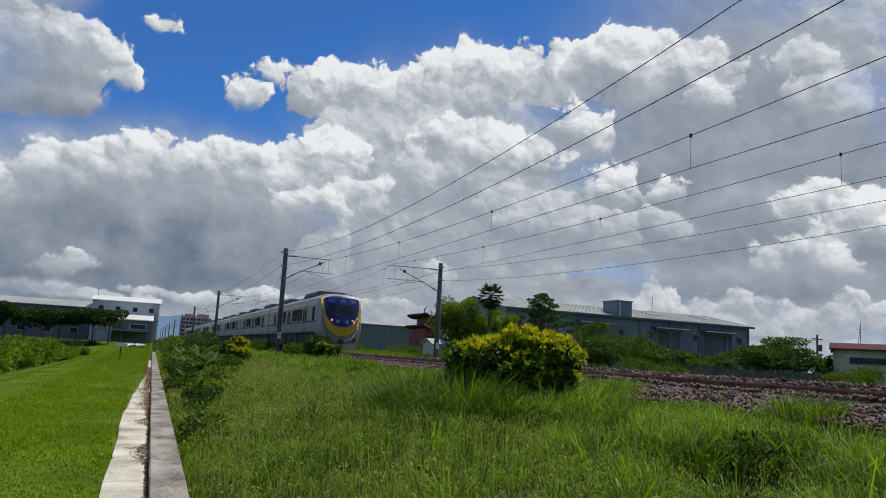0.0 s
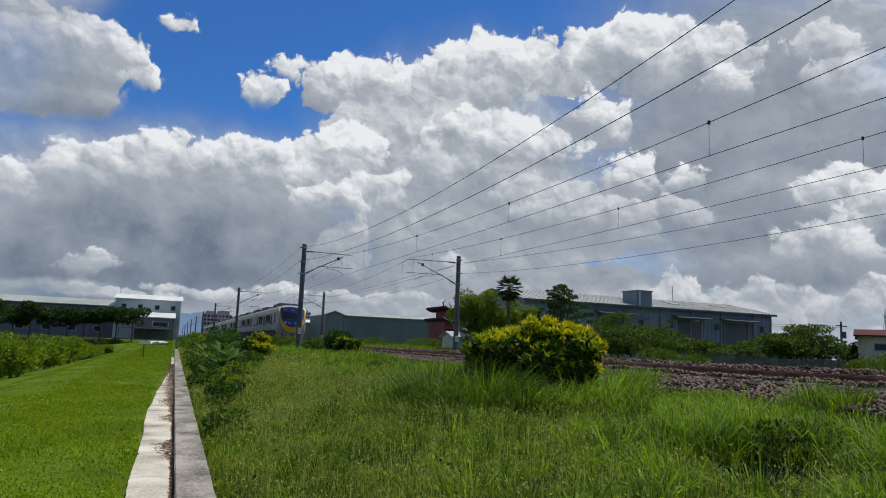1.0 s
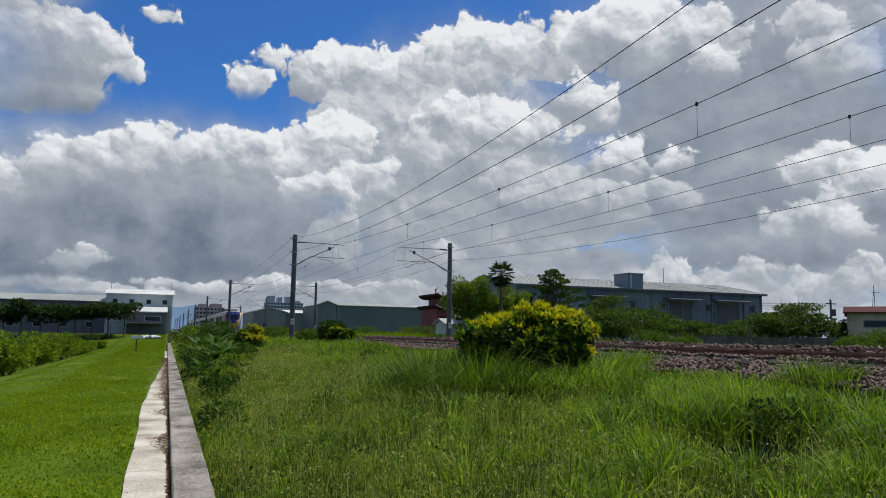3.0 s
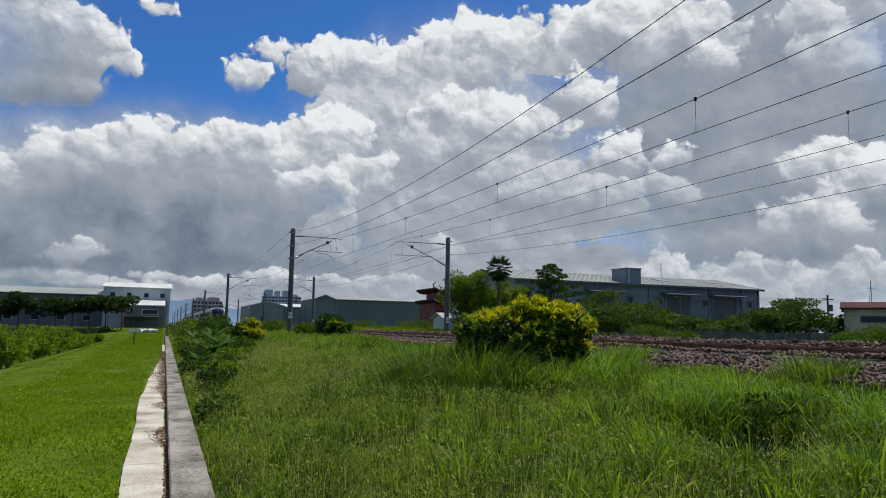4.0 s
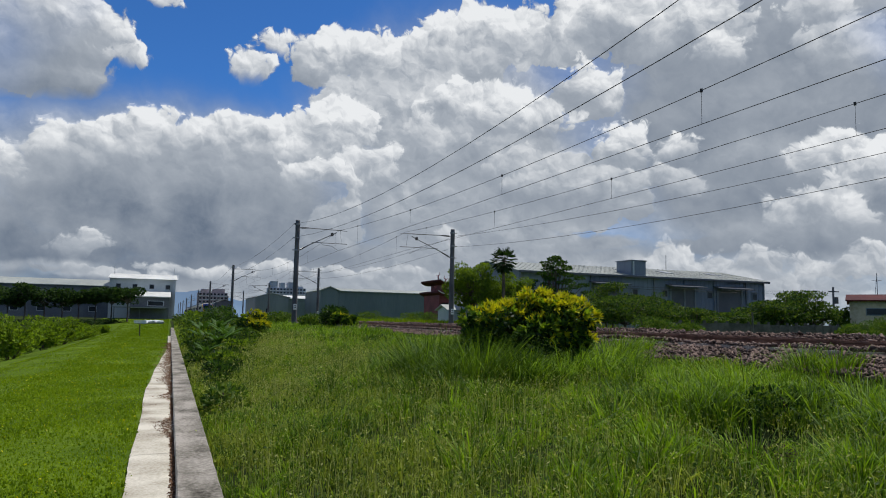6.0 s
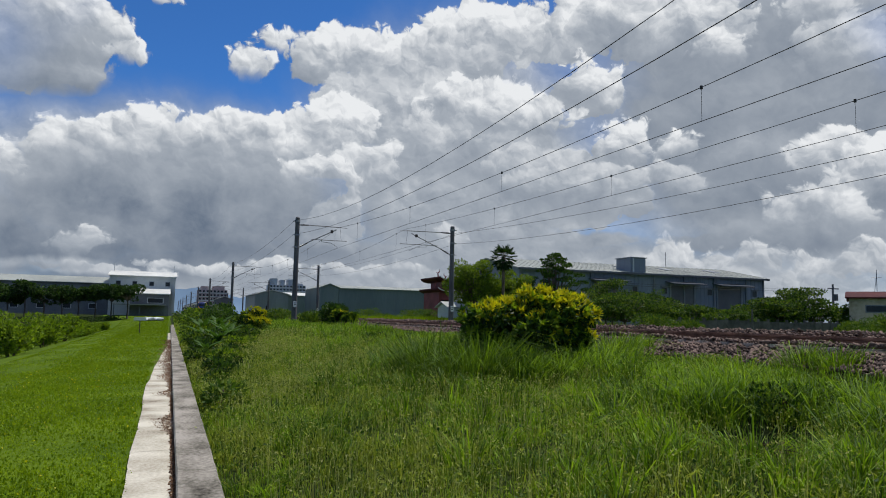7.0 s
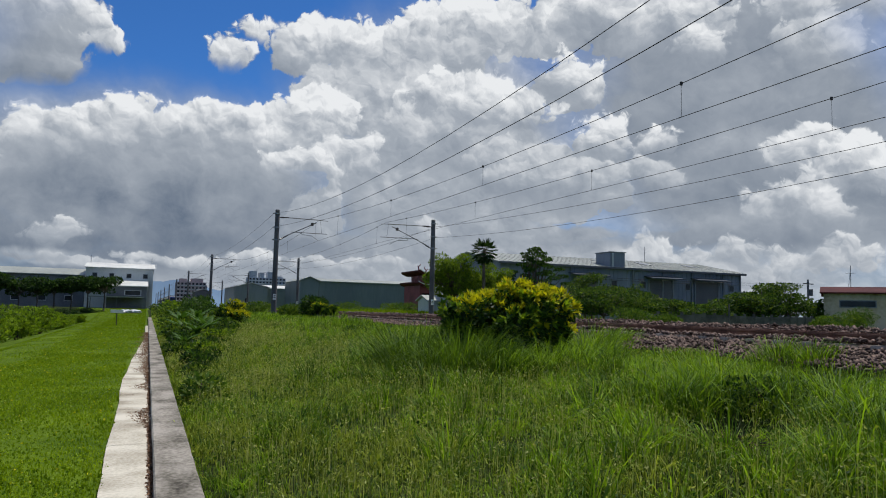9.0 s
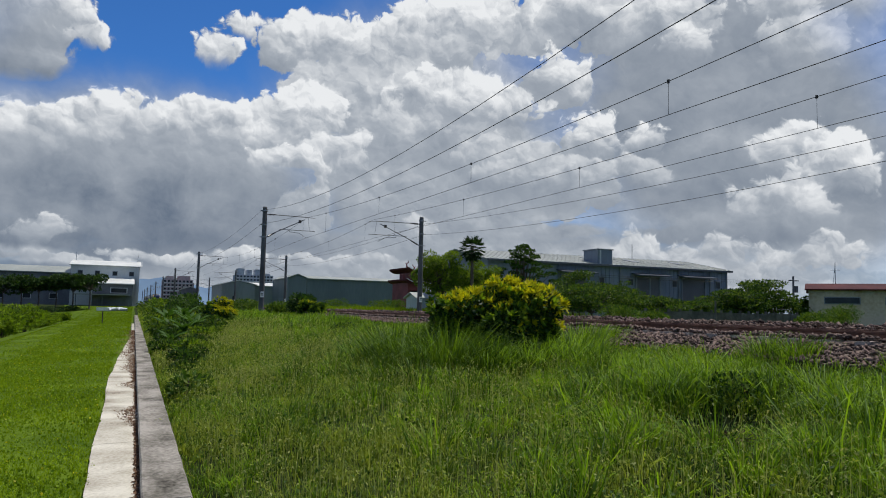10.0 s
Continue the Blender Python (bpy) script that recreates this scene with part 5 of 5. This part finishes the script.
def meadow():
    rng = np.random.default_rng(21)
    tints = [M["blade"], M["blade_dark"], M["blade_olive"]]

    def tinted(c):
        """Bright blades towards the track, olive ones towards the wall, patches of dark ones coloured as if shaded."""
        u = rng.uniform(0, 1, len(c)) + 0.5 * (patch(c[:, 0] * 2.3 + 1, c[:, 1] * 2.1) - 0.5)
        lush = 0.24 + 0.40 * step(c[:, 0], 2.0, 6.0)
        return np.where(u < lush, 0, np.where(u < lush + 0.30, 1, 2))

    def low_before(p):
        """Grass is trodden low on the near side of the hollows."""
        k = np.zeros(len(p))
        for bx, by, rx, ry in HOLLOWS:
            k = np.maximum(k, np.exp(-((p[:, 0] - bx * 0.87) / 0.6) ** 2 - ((p[:, 1] - by * 0.87) / 0.55) ** 2))
        return 1 - 0.65 * k

    # short undergrowth of the slope
    for k, (y0, y1, n, hh, ww, pw) in enumerate(((2.0, 20, 60000, 0.15, 0.0042, 1.2), (20, 60, 42000, 0.20, 0.011, 1.5), (60, 130, 14000, 0.3, 0.03, 1.3))):
        p = scatter(rng, n, 0.56, 9.3, y0, y1, pw)
        p = p[clear(p, rng)]
        h = hh * rng.uniform(0.45, 1.35, len(p)) * (0.5 + patch(p[:, 0], p[:, 1]))
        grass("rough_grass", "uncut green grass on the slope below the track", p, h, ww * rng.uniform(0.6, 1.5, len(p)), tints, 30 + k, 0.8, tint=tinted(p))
    # tufts, coarser and brighter to the track
    for k, (y0, y1, n, blades, rad, hh, ww) in enumerate(((2.0, 10, 1900, 34, 0.060, 0.27, 0.0036), (10, 22, 2500, 30, 0.085, 0.27, 0.0048), (22, 60, 2100, 28, 0.15, 0.30, 0.009))):
        c = scatter(rng, n, 0.6, 9.2, y0, y1, 1.25)
        c = c[clear(c, rng)]
        g = patch(c[:, 0] * 1.2, c[:, 1] * 1.1)
        h = hh * (0.35 + 1.15 * g) * (0.72 + 0.5 * step(c[:, 0], 1.0, 5.5)) * (1 - 0.6 * step(c[:, 0], 7.4, 8.8)) * rng.uniform(0.55, 1.35, len(c))
        t = np.repeat(tinted(c), blades)
        p, h, away = tufts(rng, c, blades, rad, h)
        keep = clear(p, rng, 0.9)
        p, h, away, t = p[keep], h[keep] * low_before(p[keep]), away[keep], t[keep]
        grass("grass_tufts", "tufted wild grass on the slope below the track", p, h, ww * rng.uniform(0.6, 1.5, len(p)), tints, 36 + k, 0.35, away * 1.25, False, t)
    # strong clumps of long blades
    clumps = np.array([(9.35, 8.1), (9.3, 8.5), (9.55, 13.0), (9.2, 6.1), (8.2, 6.0), (7.5, 5.0), (6.8, 4.3), (6.1, 3.7), (5.6, 3.3), (6.0, 4.4), (6.9, 5.3), (5.0, 3.4), (7.9, 6.9), (8.3, 9.8), (7.4, 8.0),
                       (6.7, 6.3), (7.3, 7.2), (6.2, 6.7), (5.4, 6.4), (7.8, 8.6), (6.9, 9.0), (5.0, 12.6), (4.7, 11.8), (4.6, 13.2), (4.9, 11.0), (5.4, 10.4), (6.0, 9.9), (6.6, 9.9), (7.2, 10.4), (7.7, 11.0), (4.2, 12.4), (5.6, 10.9), (6.8, 10.6), (4.55, 11.3), (4.75, 12.1), (4.9, 12.9), (7.5, 11.4), (7.8, 11.9), (8.0, 12.5), (5.2, 10.9)])
    c = np.concatenate([clumps + rng.normal(0, 0.12, clumps.shape) for _ in range(3)])
    tall = 0.60 + 0.14 * step(c[:, 1], 9.5, 10.5) * (1 - step(c[:, 0], 6.6, 7.4)) - 0.34 * step(c[:, 0], 6.6, 8.0) + 0.14 * step(c[:, 0], 8.9, 9.2)
    p, h, away = tufts(rng, c, 110, 0.16, tall)
    c = scatter(rng, 300, 2.6, 6.9, 2.4, 17, 1.1)
    c = c[clear(c, rng) & (rng.uniform(0, 1, len(c)) < patch(c[:, 0] * 1.3, c[:, 1] * 1.4) + 0.15)]
    p2, h2, away2 = tufts(rng, c, 60, 0.10, np.full(len(c), 0.46))
    beside = np.array([(4.75, 11.2), (4.6, 11.7), (4.9, 10.8), (7.55, 11.0), (7.8, 11.4), (8.0, 11.9), (5.3, 10.4), (4.4, 12.3), (7.1, 10.6), (6.3, 10.3), (5.9, 10.4)])
    c = np.concatenate([beside + rng.normal(0, 0.10, beside.shape) for _ in range(3)])
    p3, h3, away3 = tufts(rng, c, 130, 0.19, 1.0 - 0.5 * np.exp(-((c[:, 0] - 6.3) / 0.9) ** 2) - 0.3 * step(c[:, 0], 7.0, 7.4))
    p, h, away = np.concatenate([p, p2, p3]), np.concatenate([h, h2, h3]), np.concatenate([away, away2, away3])
    keep = clear(p, rng, 1.0)
    p, h, away = p[keep], h[keep] * low_before(p[keep]), away[keep]
    # left of the golden shrub mostly dark blades: the shade there is painted by colour
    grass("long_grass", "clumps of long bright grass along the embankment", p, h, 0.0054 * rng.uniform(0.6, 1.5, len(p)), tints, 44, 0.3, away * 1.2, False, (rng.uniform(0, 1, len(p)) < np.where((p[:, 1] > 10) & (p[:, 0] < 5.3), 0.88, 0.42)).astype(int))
    # thin stalks with nodding seed heads
    p = scatter(rng, 17000, 0.8, 6.8, 2.5, 34, 1.3)
    p = p[clear(p, rng) & (rng.uniform(0, 1, len(p)) < 1.15 - patch(p[:, 0], p[:, 1]) - 0.35 * step(p[:, 0], 3.5, 6.0))]
    h = 0.34 * rng.uniform(0.6, 1.25, len(p))
    grass("dry_stalks", "thin dry stalks among the grass", p, h, 0.0016 * (1 + p[:, 1] / 14) * rng.uniform(0.7, 1.4, len(p)), M["dry"], 45, 0.25)
    q = np.repeat(p, 3, 0)
    c = np.stack([q[:, 0], q[:, 1], height(q[:, 0], q[:, 1]) + np.repeat(h, 3) * rng.uniform(0.8, 1.0, len(q))], 1) + rng.normal(0, 0.02, (len(q), 3)) * np.array([1, 1, 0.5])
    ln = rng.uniform(0.012, 0.032, len(q)) * (1 + q[:, 1] / 20)
    ob = new("seed_heads", leaf_mesh("seed_heads", c, rng.normal(size=c.shape), ln, ln * 0.22, [M["dry"], M["blade_olive"]], rng.integers(0, 2, len(c)), rng))
    tagged(ob, "pale seed heads over the rough grass", "grass", kind="stuff")
    # broad-leaved weeds low in the grass
    n = 30000
    p = scatter(rng, n, 0.5, 8.8, 2.4, 26, 1.4)
    p = p[clear(p, rng, 0.8) & (rng.uniform(0, 1, n) < 0.3 + 0.9 * (1 - patch(p[:, 0] * 1.6, p[:, 1] * 1.7)))]
    c = np.stack([p[:, 0], p[:, 1], height(p[:, 0], p[:, 1]) + rng.uniform(0.04, 0.25, len(p))], 1)
    ln = rng.uniform(0.016, 0.045, len(p)) * (1 + p[:, 1] / 40)
    ob = new("weeds", leaf_mesh("weeds", c, rng.normal(size=c.shape) + np.array([0, 0, 0.4]), ln, ln * 0.36, [M["leaf"], M["blade_olive"], M["leaf_mid"]], rng.integers(0, 3, len(c)), rng))
    tagged(ob, "small broad-leaved weeds in the rough grass", "weeds", kind="stuff")
    # grass beyond the far track
    p = np.concatenate([scatter(rng, 22000, 17.5, 26, 18, 60, 1.2), scatter(rng, 26000, 17.8, 40, 50, 125, 1.2)])
    grass("field_grass", "field grass beyond the far track", p, np.where(p[:, 1] > 55, 0.75, 0.28) * rng.uniform(0.4, 1.2, len(p)), 0.02 * rng.uniform(0.6, 1.6, len(p)), M["short"], 46)
    # mown crest
    for k, (n, far, ww) in enumerate(((100000, 26, 0.0042), (90000, 132, 0.008))):
        p = scatter(rng, n, -5.2, 1.3, 3.5, far, 1.9)
        edge = -0.24 + 0.05 * np.sin(p[:, 1] * 1.9) + 0.03 * np.sin(p[:, 1] * 7.3) + 0.55 * step(p[:, 1], 20, 46) + 0.0099 * np.maximum(0, p[:, 1] - 46)
        p = p[p[:, 0] < edge]
        h = 0.062 * rng.uniform(0.5, 1.4, len(p)) * (0.6 + 0.7 * patch(p[:, 0] * 1.7, p[:, 1] * 1.3)) * np.where(p[:, 0] < -2.8, 0.7, 1.0)
        grass("mown_grass", "short mown grass on the crest beside the wall", p, h, ww * (1 + p[:, 1] / 25) * rng.uniform(0.6, 1.5, len(p)), M["short"], 60 + k, 0.8)
    n = 42000
    p = scatter(rng, n, -3.0, -0.3, 4, 45, 1.4)
    p = p[rng.uniform(0, 1, n) < 0.15 + 0.85 * patch(p[:, 0] * 2.1, p[:, 1] * 1.3) ** 1.5]
    c = np.stack([p[:, 0], p[:, 1], height(p[:, 0], p[:, 1]) + rng.uniform(0.03, 0.085, len(p))], 1)
    ln = rng.uniform(0.010, 0.026, len(p)) * (1 + p[:, 1] / 30)
    ob = new("clover", leaf_mesh("clover", c, rng.normal(size=c.shape), ln, ln * 0.5, [M["leaf_lime"], M["leaf_yellow"], M["short"]], np.where(rng.uniform(0, 1, len(c)) < 0.04, 1, rng.integers(0, 2, len(c)) * 2), rng))
    tagged(ob, "clover and tiny yellow flowers in the turf", "weeds", kind="stuff")
    # tangles of dead twigs in the hollows
    for x, y, r, n in ((5.35, 5.5, 0.7, 620), (8.35, 7.35, 0.5, 300), (4.5, 4.5, 0.3, 110)):
        t = thing("dead_brush", "tangle of dark dead twigs in a grassy hollow", "brushwood", (x, y, float(height(x, y))))
        c = rng.normal(0, 0.5, (n, 3)) * np.array([r, r * 0.6, 0])
        c[:, 2] = rng.uniform(0.0, 0.13, n)
        d = rng.normal(size=(n, 3)) * np.array([1, 1, 0.3])
        ln = rng.uniform(0.06, 0.20, n)
        tagged(part("brush_tangle", leaf_mesh("brush_tangle", c, d, ln, np.full(n, 0.006), [M["twig"]], None, rng), None, t), kind="stuff")
    # leaf litter lying against the wall
    n = 15000
    y = 3.0 + 42 * rng.uniform(0, 1, n) ** 1.2
    x = 0.126 + 0.0099 * y - 0.01 - np.abs(rng.normal(0, 0.055, n)) * (0.25 + 2.2 * step(y, 14, 24) + 2.0 * np.clip(np.sin(y * 1.35 + np.sin(y * 0.4)), 0, 1) ** 2)
    c = np.stack([x, y, np.full(n, 0.042)], 1)
    d = rng.normal(size=c.shape) * np.array([1, 1, 0.15])
    ln = rng.uniform(0.012, 0.034, n)
    ob = new("leaf_litter", leaf_mesh("leaf_litter", c, d, ln, ln * 0.3, [M["litter"]], None, rng))
    tagged(ob, "brown dead leaves lying along the wall", "leaf litter", kind="stuff")


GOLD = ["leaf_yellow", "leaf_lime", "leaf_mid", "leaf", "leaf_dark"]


def golden_bush(label, at, size, tips, leaf_len, seed, lobes=26, gold=1.0):
    """A bush whose shoots end in whorls of golden to dark leaves, the sunlit top and side put into leaf colour; size:
    half widths and full height.
    """
    rng = np.random.default_rng(seed)
    rx, ry, h = size
    t = thing("golden_shrub", label, "shrub", at)
    L = [(l[0], l[1], l[2] * rng.uniform(0.8, 1.12), *l[3:]) for l in lobes_in(rng, lobes, 0, 0, h * 0.54, rx, ry, h * 0.46, 0.25)]
    c, v = blob_points(rng, tips, L)
    keep = c[:, 2] > h * 0.12
    c, v = c[keep], v[keep]
    axis = v + np.array([0, 0, 0.5]) + rng.normal(0, 0.25, v.shape)
    axis /= np.linalg.norm(axis, axis=1, keepdims=True)
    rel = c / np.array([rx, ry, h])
    # painted sunlight: more golden leaves towards the top and +x, duller ones below
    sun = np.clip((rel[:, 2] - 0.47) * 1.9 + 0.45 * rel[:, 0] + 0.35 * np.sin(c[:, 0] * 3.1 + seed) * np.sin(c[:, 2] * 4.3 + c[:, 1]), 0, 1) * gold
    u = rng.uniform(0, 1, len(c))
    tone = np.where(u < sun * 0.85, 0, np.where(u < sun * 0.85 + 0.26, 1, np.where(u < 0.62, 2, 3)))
    n = 11
    ax = np.repeat(axis, n, 0)
    spread = rng.normal(size=ax.shape)
    spread -= ax * (spread * ax).sum(1, keepdims=True)
    spread /= np.linalg.norm(spread, axis=1, keepdims=True)
    th = rng.uniform(0.25, 1.35, (len(ax), 1))
    d = ax * np.cos(th) + spread * np.sin(th)
    ln = leaf_len * rng.uniform(0.65, 1.2, len(ax))
    mats = [M[m] for m in GOLD]
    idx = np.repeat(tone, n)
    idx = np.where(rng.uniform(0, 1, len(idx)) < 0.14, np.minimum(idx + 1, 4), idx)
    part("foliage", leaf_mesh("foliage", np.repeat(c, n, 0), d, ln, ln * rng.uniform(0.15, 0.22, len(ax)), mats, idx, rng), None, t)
    # inner leaves take the darkest greens: shade inside the bush put into their colour
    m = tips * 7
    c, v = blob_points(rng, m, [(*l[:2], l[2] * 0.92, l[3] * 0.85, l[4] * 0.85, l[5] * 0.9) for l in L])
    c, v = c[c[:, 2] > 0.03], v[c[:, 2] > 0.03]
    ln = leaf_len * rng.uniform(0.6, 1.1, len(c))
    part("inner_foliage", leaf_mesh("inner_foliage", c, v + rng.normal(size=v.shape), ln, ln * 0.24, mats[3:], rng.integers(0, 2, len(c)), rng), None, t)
    bm = bmesh.new()
    for l in L[:10]:
        rod(bm, (l[0] * 0.25, l[1] * 0.25, -0.05), (l[0] * 0.8, l[1] * 0.8, max(0.25, l[2])), 0.03, 0.010, 6)
    part("stems", bm, M["bark"], t)
    return t


def plants():
    g = lambda x, y: (x, y, float(height(x, y)) - 0.03)
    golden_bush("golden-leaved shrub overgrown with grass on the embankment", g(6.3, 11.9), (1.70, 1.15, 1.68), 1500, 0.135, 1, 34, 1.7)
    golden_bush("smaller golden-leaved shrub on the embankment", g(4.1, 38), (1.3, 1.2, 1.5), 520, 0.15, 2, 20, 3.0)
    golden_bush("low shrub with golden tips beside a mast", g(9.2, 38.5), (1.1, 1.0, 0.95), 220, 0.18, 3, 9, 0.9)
    shrub("green_shrub", "patch of broad-leaved weeds beside a hollow", g(6.35, 5.95), (0.65, 0.45, 0.36), 1100, 0.065, ["leaf", "leaf_mid", "leaf_dark"], 7, lobes=12)
    shrub("green_shrub", "dark green shrub on the embankment", g(9.0, 40.5), (0.9, 0.9, 1.25), 2200, 0.16, ["leaf", "leaf_dark"], 4)
    shrub("green_shrub", "low green shrub in the rough grass", g(6.4, 21.2), (0.8, 0.7, 0.65), 2500, 0.09, ["leaf", "leaf_mid", "leaf_dark"], 5)
    shrub("green_shrub", "broad-leaved weed clump beside the wall", g(1.02, 13.4), (0.36, 0.55, 0.45), 480, 0.14, ["leaf", "leaf_mid"], 6, lobe_size=0.6)
    for k, (x, y, rx, h) in enumerate(((8.6, 44, 0.9, 0.8), (8.2, 56, 1.2, 1.0), (9.3, 62, 1.2, 0.8), (8.0, 66, 1.4, 0.9), (17.8, 84, 1.6, 0.9))):
        shrub("green_shrub", "leafy green shrub beside the track", g(x, y), (rx, rx, h), 1500, 0.16, ["leaf", "leaf_mid"], 10 + k)
    # thicket between the wall and the slope
    thicket = [(1.0, 17.5, 0.35, 0.9, 0.35), (1.25, 19.5, 0.5, 1.1, 0.45), (1.5, 22, 0.6, 1.3, 0.55), (0.9, 24, 0.5, 1.3, 0.65), (2.0, 25, 0.7, 1.4, 0.6), (1.2, 27.5, 0.6, 1.4, 0.9), (2.5, 28.5, 0.8, 1.5, 0.7),
               (1.2, 31, 0.7, 1.6, 1.0), (3.0, 32, 0.9, 1.6, 0.85), (2.0, 33, 0.8, 1.8, 0.9), (1.3, 36, 0.8, 1.8, 1.2), (3.4, 37, 1.0, 2.0, 0.9), (1.9, 43, 1.2, 2.5, 1.6), (3.0, 48, 1.5, 3.0, 1.95), (2.0, 54, 1.3, 3.0, 2.1),
               (3.5, 58, 1.6, 3.0, 2.15), (2.4, 66, 1.6, 3.0, 1.8), (4.2, 66, 1.5, 3.0, 1.4), (3.0, 78, 2.2, 4.0, 1.8), (5.2, 88, 2.4, 4.0, 1.5), (3.4, 100, 2.4, 4.0, 1.3)]
    tints = (["leaf_mid", "leaf", "leaf_dark"], ["leaf", "leaf", "leaf_dark"], ["leaf_mid", "leaf", "leaf_lime"], ["leaf", "leaf_mid", "leaf_dark"])
    for k, (x, y, rx, ry, h) in enumerate(thicket):
        mats = tints[k % 4]
        shrub("thicket_shrub", "dense wild green shrub along the wall", g(x + 0.35, y), (rx * (0.85 if x > 2.2 and y < 45 else 1.0), ry, h * (0.8 if y < 45 else 1.0)), 2600, 0.10 + 0.0013 * y, mats, 40 + k, lobes=20, lobe_size=0.32)
    for k, (x, y, h) in enumerate(((1.0, 26, 1.0), (1.6, 29.5, 1.25), (2.1, 31, 1.3), (1.3, 33.5, 1.5), (2.2, 35.5, 1.5), (1.5, 39.5, 1.7), (2.4, 41, 1.6))):
        banana(g(x + 0.5, y), h * 0.8, 70 + k)
    # bushes below the crest
    for k, (x, y, r, h) in enumerate(((-7.2, 43, 1.7, 2.4), (-8.8, 47, 2.0, 2.6), (-7.0, 53, 1.4, 1.6), (-6.7, 60, 1.9, 2.2), (-8.4, 64, 2.1, 2.4), (-6.6, 70, 1.4, 1.3), (-7.2, 80, 1.8, 1.4),
                                       (-10.5, 56, 1.8, 1.6), (-11.2, 50, 1.8, 1.8), (-6.4, 88, 1.3, 1.1))):
        shrub("green_shrub", "rounded light green bush below the crest", g(x, y), (r, r, h), 2600, 0.22, ["leaf_mid", "leaf_lime", "leaf_lime"], 80 + k, lobes=20, lobe_size=0.3)
    # the row of dark trees before the works
    for k in range(15):
        x = -35.5 + k * 2.2
        s = random.Random(k)
        tree("roadside_tree", "dark spreading roadside tree in a row", g(x, 117 + s.uniform(-3, 3)), 3.7 + s.uniform(-0.5, 0.6), (2.8, 2.5, 1.5), 2600, 0.30, ["leaf_dark", "leaf", "leaf_dark"], 100 + k, 22, 0.24, 0.11)
    # dark bushes added in place of the shaded ground below the tree row
    for k in range(13):
        s = random.Random(50 + k)
        x, y = -38 + k * 2.6, 111 + s.uniform(-2, 2)
        shrub("green_shrub", "low dark bush standing in for the shade under the trees", g(x, y), (1.7, 1.3, 0.6 + s.uniform(0, 0.4)), 900, 0.2, ["leaf_dark"], 220 + k)
    # beyond the railway
    tree("broadleaf_tree", "rounded light green tree behind a mast", g(24.6, 56.5), 3.7, (3.3, 2.6, 2.3), 17000, 0.15, ["leaf_mid", "leaf_lime", "leaf_mid"], 120, 60, 0.19)
    tree("broadleaf_tree", "rounded green tree beside a pale shelter", g(28.2, 57), 3.2, (3.1, 2.5, 2.1), 15000, 0.15, ["leaf_mid", "leaf_lime", "leaf_mid"], 121, 56, 0.19)
    tree("feathery_tree", "layered feathery dark green tree", g(33.4, 58), 3.6, (4.6, 3.4, 3.2), 17000, 0.17, ["leaf_dark", "leaf", "leaf"], 122, 80, 0.15, droop=-0.1, flat=0.22, cone=True)
    palm(g(26.6, 54.8), 6.0, 1.15)
    for k, (x, y, rx, h) in enumerate(((32.5, 46, 2.6, 2.6), (36, 47, 2.6, 2.3), (31, 50, 2.4, 2.6), (38.8, 45.5, 2.6, 2.0), (42, 46.5, 2.6, 1.9), (45.2, 47, 2.4, 1.8), (48.0, 48.0, 2.6, 2.5), (51, 48.5, 2.6, 3.0),
                                       (50.2, 46.6, 2.6, 3.6), (53.0, 47.5, 2.4, 3.3), (47.5, 46, 2.4, 3.2), (56.6, 47.0, 2.2, 2.4), (40.5, 50, 2.6, 2.3), (35.5, 53, 2.6, 3.2), (37.5, 55, 2.6, 4.3), (40.8, 54, 2.6, 3.4))):
        tree("hedge_tree", "low spreading dark green tree over the fence", g(x, y), h * 0.66, (rx * 1.2, rx * 0.9, h * 0.55), 5200, 0.18, ["leaf_mid", "leaf", "leaf_dark"], 140 + k, 30, 0.30, 0.09, droop=-0.15, flat=0.38)
    for k, (x, y, r, h) in enumerate(((44, 36, 1.0, 1.0), (48, 38.5, 1.3, 1.4), (51, 39.5, 1.2, 1.2), (27, 35, 1.2, 1.1), (30, 36, 1.0, 1.0), (54, 41, 1.4, 1.6))):
        shrub("green_shrub", "scrubby green bush beyond the far track", g(x, y), (r, r, h), 1800, 0.14, ["leaf", "leaf_mid"], 170 + k)
    for k, (x, y, r, h) in enumerate(((33, 96, 2, 1.8), (36, 98, 2, 2.0), (30, 100, 2, 1.5), (39, 92, 2, 1.3), (26, 104, 2, 1.2), (33, 118, 3, 2.2))):
        shrub("green_shrub", "ragged garden shrub beside the sheds", g(x, y), (r, r, h * 0.9), 1700, 0.2, ["leaf", "leaf_mid"], 190 + k)


plants()
meadow()


# ---------------------------------------------------------------- what moves
def motions():
    """The train draws away at a steady 96 km/h."""
    walk(the_train, [(0.0, pose(NEAR, 44.2, RAIL)), (5.0, pose(NEAR, 44.2 + 5 * 26.8, RAIL)), (10.0, pose(NEAR, 44.2 + 10 * 26.8, RAIL))])


motions()
